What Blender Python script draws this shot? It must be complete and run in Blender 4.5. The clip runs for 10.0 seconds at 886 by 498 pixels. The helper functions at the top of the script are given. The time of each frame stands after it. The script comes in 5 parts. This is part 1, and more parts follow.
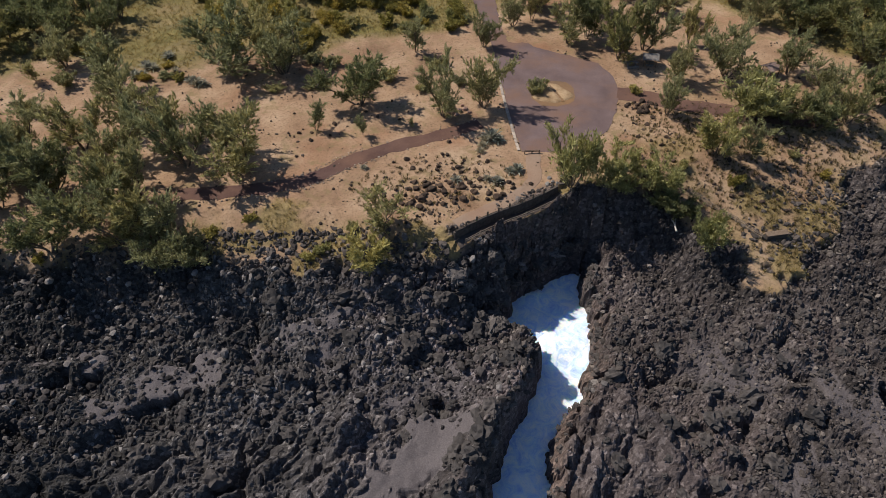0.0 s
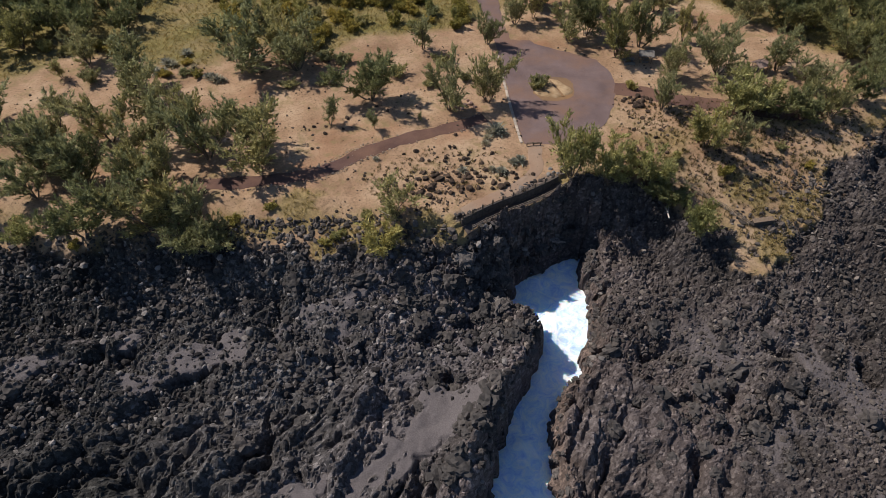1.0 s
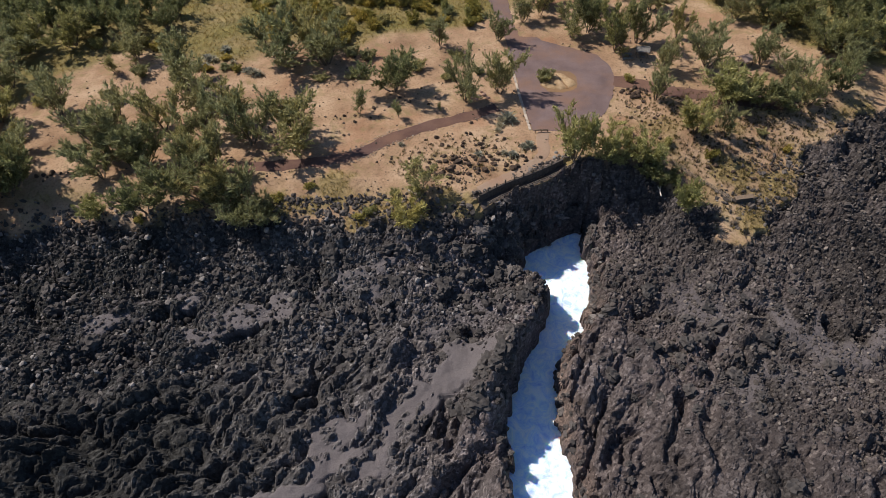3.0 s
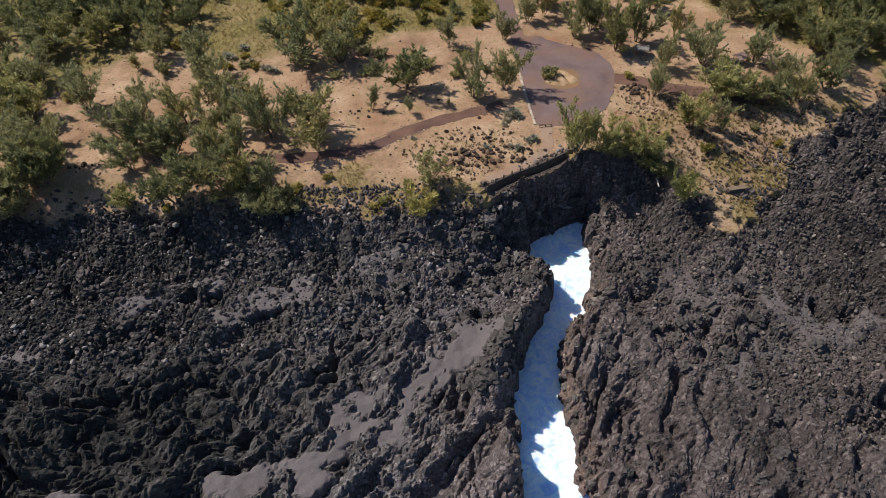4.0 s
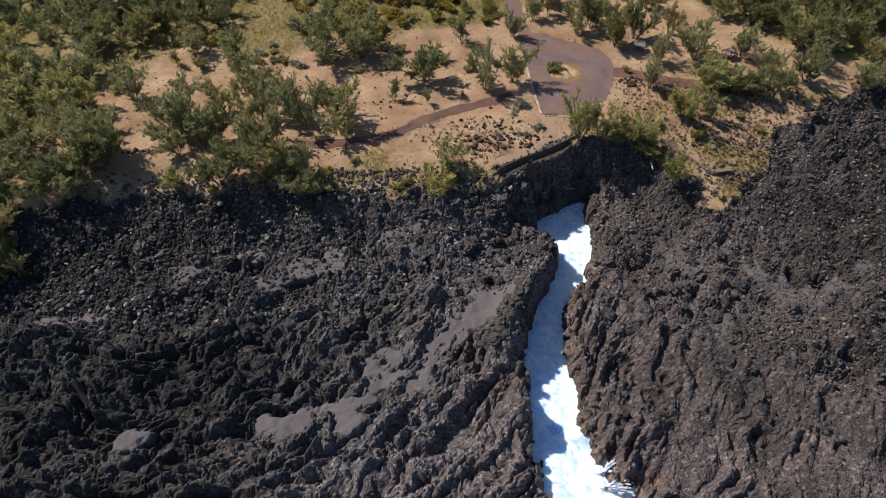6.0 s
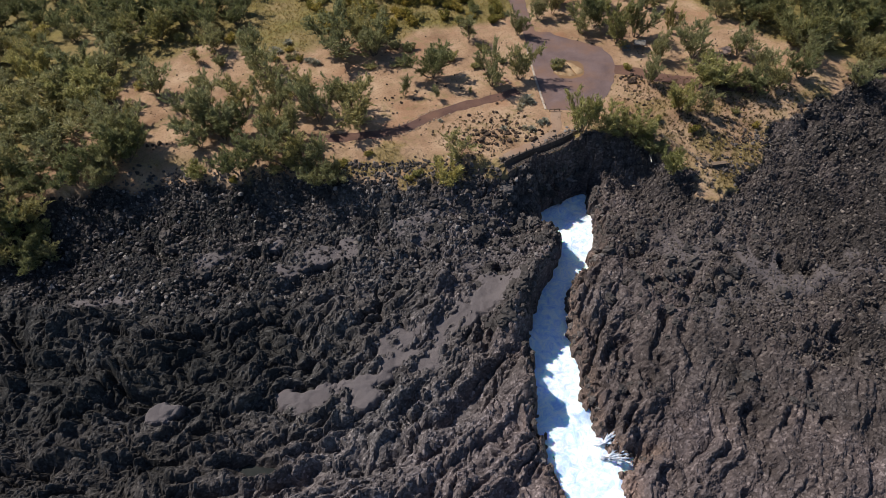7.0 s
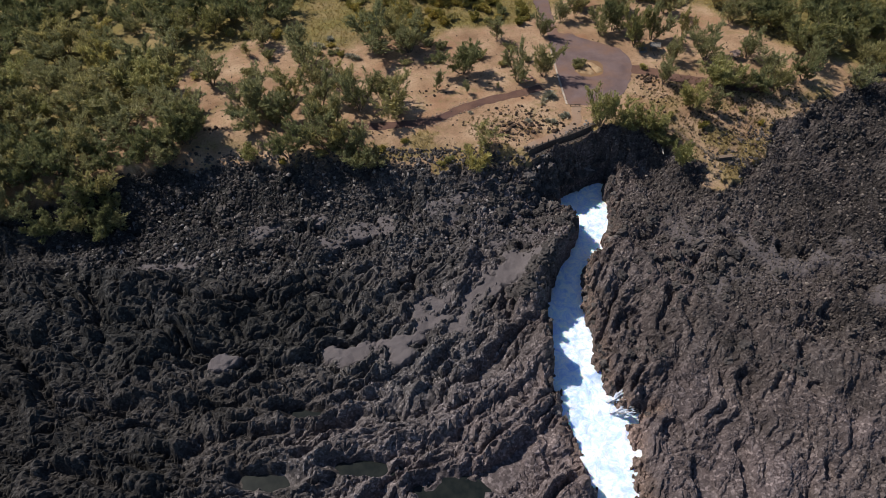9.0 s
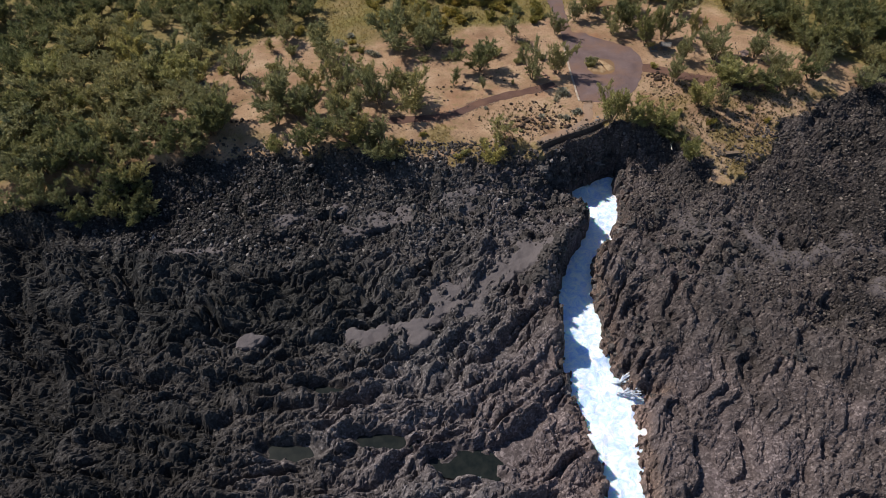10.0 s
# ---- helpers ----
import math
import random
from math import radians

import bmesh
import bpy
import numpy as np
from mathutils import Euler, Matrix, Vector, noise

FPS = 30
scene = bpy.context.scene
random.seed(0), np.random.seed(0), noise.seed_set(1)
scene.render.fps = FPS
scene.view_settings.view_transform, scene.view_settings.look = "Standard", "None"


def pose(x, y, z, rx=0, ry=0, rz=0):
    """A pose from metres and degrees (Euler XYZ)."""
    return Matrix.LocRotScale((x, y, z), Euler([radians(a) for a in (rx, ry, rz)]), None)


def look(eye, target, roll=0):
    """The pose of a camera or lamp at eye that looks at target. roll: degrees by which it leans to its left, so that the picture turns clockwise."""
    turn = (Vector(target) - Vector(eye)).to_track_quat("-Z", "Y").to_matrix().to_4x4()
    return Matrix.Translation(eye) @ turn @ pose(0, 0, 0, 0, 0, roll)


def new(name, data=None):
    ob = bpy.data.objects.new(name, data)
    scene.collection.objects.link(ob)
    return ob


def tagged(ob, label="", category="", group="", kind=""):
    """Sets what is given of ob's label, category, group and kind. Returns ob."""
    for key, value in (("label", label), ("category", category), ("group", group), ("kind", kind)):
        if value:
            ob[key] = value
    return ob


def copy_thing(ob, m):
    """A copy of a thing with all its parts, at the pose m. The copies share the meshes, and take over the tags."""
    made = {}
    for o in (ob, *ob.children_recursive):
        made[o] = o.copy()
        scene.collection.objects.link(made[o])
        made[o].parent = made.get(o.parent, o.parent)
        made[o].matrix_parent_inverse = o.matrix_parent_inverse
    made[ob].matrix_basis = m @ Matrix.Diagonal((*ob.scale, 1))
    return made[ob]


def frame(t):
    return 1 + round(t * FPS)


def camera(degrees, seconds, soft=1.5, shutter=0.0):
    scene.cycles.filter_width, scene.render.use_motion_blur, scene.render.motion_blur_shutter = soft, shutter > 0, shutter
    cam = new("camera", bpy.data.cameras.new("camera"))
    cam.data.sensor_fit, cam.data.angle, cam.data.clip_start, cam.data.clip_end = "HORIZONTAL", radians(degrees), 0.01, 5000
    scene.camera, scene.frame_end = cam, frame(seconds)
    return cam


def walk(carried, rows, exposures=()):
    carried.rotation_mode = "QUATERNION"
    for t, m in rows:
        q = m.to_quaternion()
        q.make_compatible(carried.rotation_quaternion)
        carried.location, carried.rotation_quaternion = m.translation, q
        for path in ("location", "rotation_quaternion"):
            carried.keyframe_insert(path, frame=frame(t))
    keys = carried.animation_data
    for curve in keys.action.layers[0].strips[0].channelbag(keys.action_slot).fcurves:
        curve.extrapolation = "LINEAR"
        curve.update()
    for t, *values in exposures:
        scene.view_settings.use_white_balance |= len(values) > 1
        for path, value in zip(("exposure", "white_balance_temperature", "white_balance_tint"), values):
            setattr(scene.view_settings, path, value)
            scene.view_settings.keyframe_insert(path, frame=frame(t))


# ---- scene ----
# ---------------------------------------------------------------- camera
cam = camera(67.66, 10.0, soft=0.5)
PATH = [
    (0, (1.82, -3.69, 85.59), (0.71, 38.53, 42.97), -1.38),
    (0.5, (1.05, -6.65, 87.70), (0.03, 35.36, 44.87), -1.33),
    (1, (0.47, -9.69, 89.82), (-0.57, 32.13, 46.81), -1.42),
    (1.5, (-0.08, -12.82, 91.94), (-1.19, 28.84, 48.77), -1.55),
    (2, (-0.70, -16.05, 94.04), (-1.90, 25.48, 50.75), -1.66),
    (2.5, (-1.42, -19.35, 96.14), (-2.69, 22.07, 52.75), -1.73),
    (4, (-3.91, -29.46, 102.42), (-5.31, 11.71, 58.79), -1.79),
    (4.5, (-4.74, -32.84, 104.52), (-6.15, 8.24, 60.81), -1.80),
    (5, (-5.52, -36.22, 106.63), (-6.94, 4.77, 62.83), -1.84),
    (5.5, (-6.24, -39.60, 108.73), (-7.69, 1.30, 64.85), -1.90),
    (7, (-8.17, -49.92, 114.94), (-9.92, -9.22, 70.88), -2.11),
    (7.5, (-8.84, -53.47, 116.94), (-10.80, -12.81, 72.87), -2.13),
    (8, (-9.57, -57.09, 118.90), (-11.81, -16.43, 74.84), -2.11),
    (8.5, (-10.37, -60.76, 120.81), (-12.96, -20.08, 76.78), -2.04),
    (9, (-11.21, -64.41, 122.69), (-14.18, -23.72, 78.69), -1.96),
    (9.5, (-12.00, -67.95, 124.56), (-15.37, -27.29, 80.56), -1.92),
    (10, (-12.56, -71.22, 126.45), (-16.31, -30.69, 82.37), -2.05),
]
EXPOSURE = [(0, 0.14), (2, 0.27), (4, 0.36), (5.5, 0.36), (7, 0.26), (10, 0.15)]      # the camera's own slow drift in stops
walk(cam, [(t, look(eye, target, roll)) for t, eye, target, roll in PATH], EXPOSURE)

# ---------------------------------------------------------------- light
SUN_FROM = (-0.89, 0.455)          # plan direction towards the sun
SUN_UP = 49.0                     # its height in degrees
world = bpy.data.worlds.new("world")
scene.world = world
world.use_nodes = True
sky = world.node_tree.nodes.new("ShaderNodeTexSky")
sky.sky_type = "NISHITA"
sky.sun_disc = False
sky.sun_elevation = radians(SUN_UP)
sky.ozone_density = 5.0
sky.dust_density = 0.4
sky.sun_rotation = math.atan2(SUN_FROM[0], SUN_FROM[1])
background = world.node_tree.nodes["Background"]
background.inputs["Strength"].default_value = 0.078
world.node_tree.links.new(sky.outputs["Color"], background.inputs["Color"])
sun_data = bpy.data.lights.new("sun", "SUN")
sun_data.energy = 4.75
sun_data.angle = radians(0.53)
sun_data.color = (1.0, 0.912, 0.81)
sun = new("sun", sun_data)
aim = Vector((-SUN_FROM[0], -SUN_FROM[1], -math.tan(radians(SUN_UP))))
sun.matrix_world = Matrix.Translation((-60, 60, 120)) @ aim.to_track_quat("-Z", "Y").to_matrix().to_4x4()

# ---------------------------------------------------------------- noise on arrays
def scatter_hash(ix, iy, k=0):
    h = (ix.astype(np.int64) * 374761393 + iy.astype(np.int64) * 668265263 + k * 2147483647 + 974711) & 0xFFFFFFFF
    h = ((h ^ (h >> 13)) * 1274126177) & 0xFFFFFFFF
    h = ((h ^ (h >> 16)) * 2246822519) & 0xFFFFFFFF
    return ((h ^ (h >> 15)) & 0xFFFFFF) / float(0x1000000)


def soft_noise(x, y, k=0):
    """Smooth value noise, about -1 to 1."""
    ix, iy = np.floor(x), np.floor(y)
    fx, fy = x - ix, y - iy
    fx, fy = fx * fx * (3 - 2 * fx), fy * fy * (3 - 2 * fy)
    a, b = scatter_hash(ix, iy, k), scatter_hash(ix + 1, iy, k)
    c, d = scatter_hash(ix, iy + 1, k), scatter_hash(ix + 1, iy + 1, k)
    return 2 * ((a * (1 - fx) + b * fx) * (1 - fy) + (c * (1 - fx) + d * fx) * fy) - 1


def fbm(x, y, size, octaves=4, k=0, rough=0.5):
    total, amp, norm = 0.0, 1.0, 0.0
    for o in range(octaves):
        s = 2.03 ** o / size
        total = total + amp * soft_noise(x * s + 17.3 * o, y * s - 9.1 * o, k + o)
        norm += amp
        amp *= rough
    return total / norm


def billow(x, y, size, octaves=3, k=0, rough=0.5):
    """Rounded humps parted by sharp creases, about 0 to 1.6, 0.7 in the mean."""
    total, amp, norm = 0.0, 1.0, 0.0
    for o in range(octaves):
        s, c, d = 2.05 ** o / size, math.cos(0.6 + 0.9 * o), math.sin(0.6 + 0.9 * o)
        total = total + amp * np.abs(soft_noise((c * x - d * y) * s + 7.7 * o, (d * x + c * y) * s - 4.1 * o, k + o))
        norm += amp
        amp *= rough
    return 2 * total / norm


def cells(x, y, size, k=0):
    """Scattered centres: how far inside its cell a place is (0 at the joint), the cell's random number, and the way from its centre in metres."""
    x, y = x / size, y / size
    ix, iy = np.floor(x), np.floor(y)
    f1, f2 = np.full(x.shape, 9.0), np.full(x.shape, 9.0)
    who, ox, oy = np.zeros(x.shape), np.zeros(x.shape), np.zeros(x.shape)
    for dx in (-1, 0, 1):
        for dy in (-1, 0, 1):
            jx, jy = ix + dx, iy + dy
            px, py = jx + scatter_hash(jx, jy, k), jy + scatter_hash(jx, jy, k + 7)
            d = np.hypot(px - x, py - y)
            near = d < f1
            f2 = np.where(near, f1, np.minimum(f2, d))
            who = np.where(near, scatter_hash(jx, jy, k + 13), who)
            ox, oy = np.where(near, x - px, ox), np.where(near, y - py, oy)
            f1 = np.where(near, d, f1)
    return f2 - f1, who, ox * size, oy * size


def broken(x, y, size, k, tilt=0.6, tall=0.5, joint=2.6):
    """Angular blocks: each cell a tilted facet at its own height, with a crevice round it."""
    inner, who, ox, oy = cells(x, y, size, k)
    gx, gy = np.cos(who * 91.7) * tilt * ((who * 37.3) % 1), np.sin(who * 57.1) * tilt
    top = size * tall * who + gx * ox + gy * oy
    return top * np.clip(inner * joint, 0, 1) ** 0.5 - size * 0.22 * (1 - np.clip(inner * joint, 0, 1))


def step(a, b, v):
    t = np.clip((v - a) / (b - a), 0, 1)
    return t * t * (3 - 2 * t)


def ramped(v):
    v = np.clip(v, 0, 1)
    return 0.6 * v + 0.4 * v * v * (3 - 2 * v)


def between(x, table):
    return np.interp(x, [p[0] for p in table], [p[1] for p in table])


# ---------------------------------------------------------------- the lie of the land
UP = 16.5                         # the plateau
SEA = 0.9
SCARP_TOP = [(-220, 62), (-130, 54), (-108, 56), (-95, 70), (-80, 75), (-64, 72), (-42, 74.5), (-20, 74), (-7, 71.5),
             (0, 69.6), (4, 70.5), (10, 73.5), (16, 77.5), (24, 78.6), (30, 79.2), (36, 80.5), (41, 86), (48, 92), (60, 98), (75, 104), (90, 110), (140, 125)]
SCARP_FOOT = [(-220, 42), (-130, 34), (-108, 40), (-95, 50), (-80, 55), (-64, 53), (-42, 53), (-20, 50), (-7, 50),
              (0, 54), (4, 57.5), (10, 62.5), (16, 68), (24, 74.5), (30, 73), (36, 67), (41, 56), (48, 50), (60, 52), (75, 58), (90, 64), (140, 80)]
SOIL_EDGE = [(-220, 55), (-128, 44), (-108, 53), (-99, 59), (-90, 63), (-78, 66), (-65, 65.5), (-53, 66.5), (-42, 66), (-34, 67), (-27, 66), (-20, 65), (-14, 64), (-7, 64),
             (0, 67.5), (4, 71), (10, 75), (16, 78.3), (24, 79.5), (30, 79.5), (36, 77), (41, 73), (46, 66), (50, 64), (57, 69.5), (66, 78), (77, 90.5), (95, 103), (140, 116)]
CLEFT = [(-300, 40, 200), (-75, 18, 40), (-45, 16, 8), (-19, 16.0, 3.3), (-14, 15.7, 3.3), (-7, 14.6, 3.9), (0, 13.4, 5.2), (4, 12.5, 5.3), (9, 11.2, 4.6),
         (16, 10.3, 4.0), (22, 10.4, 4.6), (29, 9.3, 4.2), (34, 9.8, 3.6), (38, 10.6, 3.0), (43, 12.6, 2.7), (46.5, 15.1, 3.1),
         (50, 17.0, 3.5), (55, 17.7, 4.2), (59, 17.2, 5.4), (61, 16.0, 7.2), (63.5, 15.8, 7.2), (66, 16.6, 6.3), (70, 19.0, 4.2), (73, 21.5, 2.4), (75.5, 22, -1.5), (90, 22, -18)]
ASH = [(-19, 54, 7, 2.8), (-0.5, 40, 5, 2.8), (-4.5, 36.8, 6, 3.0), (-9, 33.4, 6, 3.2), (-13, 30, 6, 3.2), (-17, 22, 6.5, 3), (-21.3, 25.8, 4, 2.8), (-29, 16, 6.5, 3), (-36, 13.8, 5.5, 2.8), (-25.5, 14, 4, 2),
       (-7, 47, 6, 2.2), (2, 48, 4, 2), (-62.5, 10, 3.6, 1.6), (-58.5, 47.7, 7, 2), (-40.4, 47.5, 7, 2), (-76.7, 36, 5, 2), (-86, 33, 5, 2), (-30.5, 48, 4, 1.8), (-18.5, 52.5, 5, 2.4), (-47, 44, 4, 1.6)]
POOLS = [(-43.5, -0.1, 2.8, 1.3, 3.6), (-48.9, -14.4, 3.6, 1.8, 3.3), (-14.2, -15.0, 4.6, 2.2, 2.9), (-31, -11, 4.0, 1.4, 3.2)]
GOLD = [(-21, 64.5, 2.4), (-17.5, 66.5, 2.4), (-36, 68.5, 3), (-30, 68.5, 3), (-0.5, 66.5, 3), (-4, 68, 3), (-13, 68, 2.5), (-26, 72, 5), (60, 76, 4), (52, 78, 5)]
GULLIES = [(-68.5, -17.5, -66, -16.5, 1.9, 3.2), (-9, 11, 6.5, 27, 2.2, 3.6), (-7.5, -12.5, 7, 4.5, 2.3, 3.8), (24.2, 10.4, 21.4, 8.4, 1.4, 2.6), (30.4, 49.3, 29.4, 48.8, 1.5, 2.8), (17.8, 27.4, 17.4, 30, 0.9, 2.0), (-4.5, 51.5, -2.5, 52.5, 1.2, 1.8)]     # clefts in the flow: from, to, half width, depth
FLAT = [(17, 105, 19), (16, 82, 5), (44, 102, 12)]


def cleft_gap(x, y):
    """Metres outside the sea cleft's water edge (below 0: in the water)."""
    ys = [p[0] for p in CLEFT]
    centre, half = np.interp(y, ys, [p[1] for p in CLEFT]), np.interp(y, ys, [p[2] for p in CLEFT])
    wob = 0.9 * fbm(x, y, 5.0, 3, 40) + 0.45 * fbm(x, y, 1.6, 2, 44)
    gap = np.abs(x - centre) - half + wob
    nose = np.hypot((x - 10.6) / 3.4, (y - 55.4) / 3.6) - 1          # a rock nose that juts into the cleft
    inlet = 2.0 * (np.hypot((x - 19.2) / 3.2, (y - 2.2 - 0.25 * (x - 19)) / 0.9) - 1) + 0.5 * wob      # a narrow side inlet
    return np.minimum(np.maximum(gap, -2.0 * nose), inlet)


def soil_share(x, y):
    wide = 1 + 1.6 * step(30, 50, x)
    spots = np.zeros(np.shape(x))
    for cx, cy, r in GOLD:
        spots = np.maximum(spots, step(1.1, 0.7, np.hypot(x - cx, (y - cy) * 1.5) / r + 0.6 * fbm(x, y, 2.6, 3, 66)))
    a, off = lookout(x, y)
    ledge = step(-0.5, 0.0, off) * step(2.0, 1.5, off + 0.4 * fbm(x, y, 2.2, 3, 68)) * step(-0.12, 0.0, a) * step(1.2, 1.08, a)
    return np.maximum(np.maximum(spots * 0.95, ledge), edge_soil(x, y, wide))


def edge_soil(x, y, wide):
    return step(-1.2, 1.2, y - between(x, SOIL_EDGE) + wide * (2.8 * fbm(x, y, 7, 3, 60) + 1.2 * fbm(x, y, 1.8, 2, 64)))


def ash_zone(x, y):
    """Where black sand has drifted into the lava's hollows."""
    best = np.zeros(np.shape(x))
    warp = 1.3 * fbm(x, y, 3.8, 4, 70)
    for cx, cy, rx, ry in ASH:
        dx, dy = x - cx, y - cy
        d = np.hypot((0.94 * dx + 0.34 * dy) / rx, (0.94 * dy - 0.34 * dx) / ry) + warp
        best = np.maximum(best, step(1.45, 0.75, d))
    return best


def flow_share(x, y):
    """1 on the solid, wrinkled flow near the sea, 0 where loose blocks lie."""
    line = between(x, [(-130, 38), (-80, 32), (-50, 36), (-25, 42), (-8, 44), (0, 42), (14, 44), (24, 48), (34, 36), (60, 24), (90, 10)])
    return step(3, -5, y - line + 5 * fbm(x, y, 14, 3, 80))


def height(x, y, fine=True, masks=None):
    x, y = np.asarray(x, float), np.asarray(y, float)
    shelf = 4.6 + 0.055 * np.clip(y, -10, 60) + 1.9 * step(-35, -75, x) + 1.0 * fbm(x, y, 26, 3, 1)
    shelf = shelf - 7.5 * step(-34, -62, y) - 30 * step(-60, -200, y)
    foot, top = between(x, SCARP_FOOT), between(x, SCARP_TOP)
    ledge = cells(x + 0.6 * fbm(x, y, 2.5, 2, 6), y, 2.6, 7)[1] - 0.5 if fine else 0
    gap = cleft_gap(x, y)
    s = ramped((y + 1.6 * fbm(x, y, 9, 3, 5) + 3.2 * ledge * step(16, 6, gap) - foot) / (top - foot))
    calm = np.ones(x.shape)
    for cx, cy, r in FLAT:
        calm = np.minimum(calm, step(r, r + 6, np.hypot(x - cx, y - cy)))
    plateau = UP + calm * (0.35 * fbm(x, y, 22, 3, 9)) + 0.015 * np.clip(y - 150, 0, 400)
    west = step(1, -1, x - np.interp(y, [p[0] for p in CLEFT], [p[1] for p in CLEFT]))
    shelf = shelf + (5.4 + 2.0 * fbm(x, y, 9, 2, 3)) * west * np.exp(-((gap - 2.2) / 3.6) ** 2) * step(8, 16, y) * (step(62, 55, y) - 0.6 * step(40, 48, y))
    z = shelf * (1 - s) + plateau * s
    soil, flow = soil_share(x, y), flow_share(x, y)
    if fine:
        # loose blocks of three sizes, angular and jumbled
        wx, wy = x + 0.35 * fbm(x, y, 1.4, 2, 20), y + 0.35 * fbm(x, y, 1.4, 2, 21)
        blocks = 0.62 * broken(wx, wy, 1.05, 22, 0.8, 0.62) + 0.75 * broken(wx, wy, 0.6, 30, 0.8, 0.55) + 0.85 * broken(wx, wy, 3.4, 34, 0.35, 0.34, 1.8) * step(-0.15, 0.4, fbm(x, y, 14, 2, 36)) - 1.4 * step(0.3, 0.52, fbm(x, y, 5.5, 2, 38)) * step(60, 50, y) + 1.5 * billow(wx, wy, 6.5, 2, 33) - 1.05
        # the solid flow: lumps that run up from the sea, split by deep troughs and covered with clinker
        zone = ash_zone(x, y)
        qx, qy = x + 2.4 * fbm(x, y, 7, 3, 48), y + 2.4 * fbm(x, y, 7, 3, 49)
        u, v = np.hypot(qx + 70, qy - 64), 60 * np.arctan2(qy - 64, qx + 70)        # ridges curl round from west to north
        calmer, round_up = 1 - 0.5 * step(15, 30, x), 0.4 * step(14, 26, x)
        lumps = calmer * (2.5 * billow(u, (0.42 + round_up) * v, 6.8, 2, 57) + 1.8 * billow(u, (0.5 + round_up) * v, 2.9, 2, 52) + 0.8 * billow(qx, qy, 1.3, 2, 50) - 3.5)
        clinker = 0.4 * broken(qx, qy, 1.05, 54, 0.6, 0.5, 2.2) + 0.36 * broken(wx, wy, 0.58, 56, 0.7, 0.5)
        pits = -1.4 * step(0.30, 0.48, fbm(x, y, 4.5, 2, 62)) * (1 - zone) * step(-30, 18, x)
        trough = pits - 1.45 * step(18, 10, x) * step(0.28, 0.42, fbm(u, 0.5 * v, 7.5, 3, 61)) * (1 - zone)
        flowing = lumps + clinker + trough + 0.5 * fbm(x, y, 9, 3, 59) - 0.1
        rough = (blocks - 0.3) * (1 - flow) + (flowing + 0.1 - 0.05 * zone - 0.3 * step(15, 30, x)) * flow
        rough = rough - 0.6 * step(40, 60, x) * (1 - flow) - 0.75 * step(0.55, 1.0, zone) * flow
        east = 0.9 * step(30, 44, x + 6 * fbm(x, y, 12, 2, 76)) * (1 - flow) * step(-0.1, 0.25, fbm(x, y, 8, 3, 78)) * step(62, 50, y)
        level = -0.5 - 0.35 * flow + 0.4 * fbm(x, y, 3, 3, 73) + 0.25 * flow * fbm(x, y, 2.6, 2, 75) + (0.4 + 1.0 * flow) * zone
        ash = step(0.07, -0.07, rough - level) * np.maximum(step(0.3, 0.5, zone), east)
        smooth_soil = 0.10 * fbm(x, y, 2.4, 3, 90) + 0.05 * fbm(x, y, 0.9, 2, 95)
        rough = rough * (1 - ash) + (level + 0.05 * fbm(x, y, 0.9, 2, 98)) * ash
        if masks is not None:
            masks["ash"] = ash
        z = z + rough * (1 - soil) + smooth_soil * soil * calm
    for ax, ay, bx, by, wide, deep in GULLIES:
        t = np.clip(((x - ax) * (bx - ax) + (y - ay) * (by - ay)) / ((bx - ax) ** 2 + (by - ay) ** 2), 0, 1)
        d = np.hypot(x - ax - t * (bx - ax), y - ay - t * (by - ay)) * (1 + 0.35 * fbm(x, y, 3.0, 2, 113))
        z = z - deep * np.exp(-(d / wide) ** 2) * (0.75 + 0.25 * t)
    for cx, cy, rx, ry, level in POOLS:
        d = np.hypot((x - cx) / rx, (y - cy) / ry) + 1.2 * fbm(x, y, 3.6, 3, 110)
        z = np.minimum(z, level - 0.45 + 2.6 * np.clip(d - 0.75, 0, 9) ** 1.5)
    crag = gap + (0.5 * fbm(x, y, 1.2, 2, 120) + 1.5 * ledge if fine else 0)
    head = west * step(56, 63, y)
    wall = (0.62 + 0.2 * west) * step(-0.5, 0.8, crag) + (0.38 - 0.2 * west) * step(0.6, 3.4 - 1.0 * west, crag)
    if fine:
        jut = cells(x + 0.5 * fbm(x, y, 2, 2, 125), y, 1.7, 126)[1] - 0.5
        wall = wall * (1 - head) + head * np.clip(0.58 * step(-0.6, 0.7, crag) + 0.42 * np.clip((gap + 2.4 * jut * step(0.4, 1.5, gap)) / 6.2, 0, 1), 0, 1)
    z = np.where((gap > 3) & (y > -28), np.maximum(z, 2.2), z)
    z = z * wall + (-1.6) * (1 - wall)
    if fine:
        # blocky benches step down from the lookout to the water
        who = cells(x + 0.6 * fbm(x, y, 2.2, 2, 116), y + 0.6 * fbm(x, y, 2.2, 2, 117), 2.1, 115)
        benched = (np.floor((z + 2.3 * who[1]) / 2.3) + 0.5) * 2.3 - 2.3 * who[1] + 0.5 * (who[1] - 0.5) * who[2] + 0.25 * who[3]
        where = 0.85 * step(16, 12, gap) * step(0.3, 1.0, gap) * step(57, 61, y) * step(23, 20, x) * (1 - soil)
        z = z * (1 - where) + benched * where
    # the sunken terrace below the lookout wall
    along, off = lookout(x, y)
    cut = step(-0.15, 0.1, off) * step(2.2, 1.8, off) * step(-0.3, 0.2, along) * step(1.3, 0.8, along - 0.0)
    z = np.where(cut > 0, z * (1 - cut) + TERRACE * cut, z)
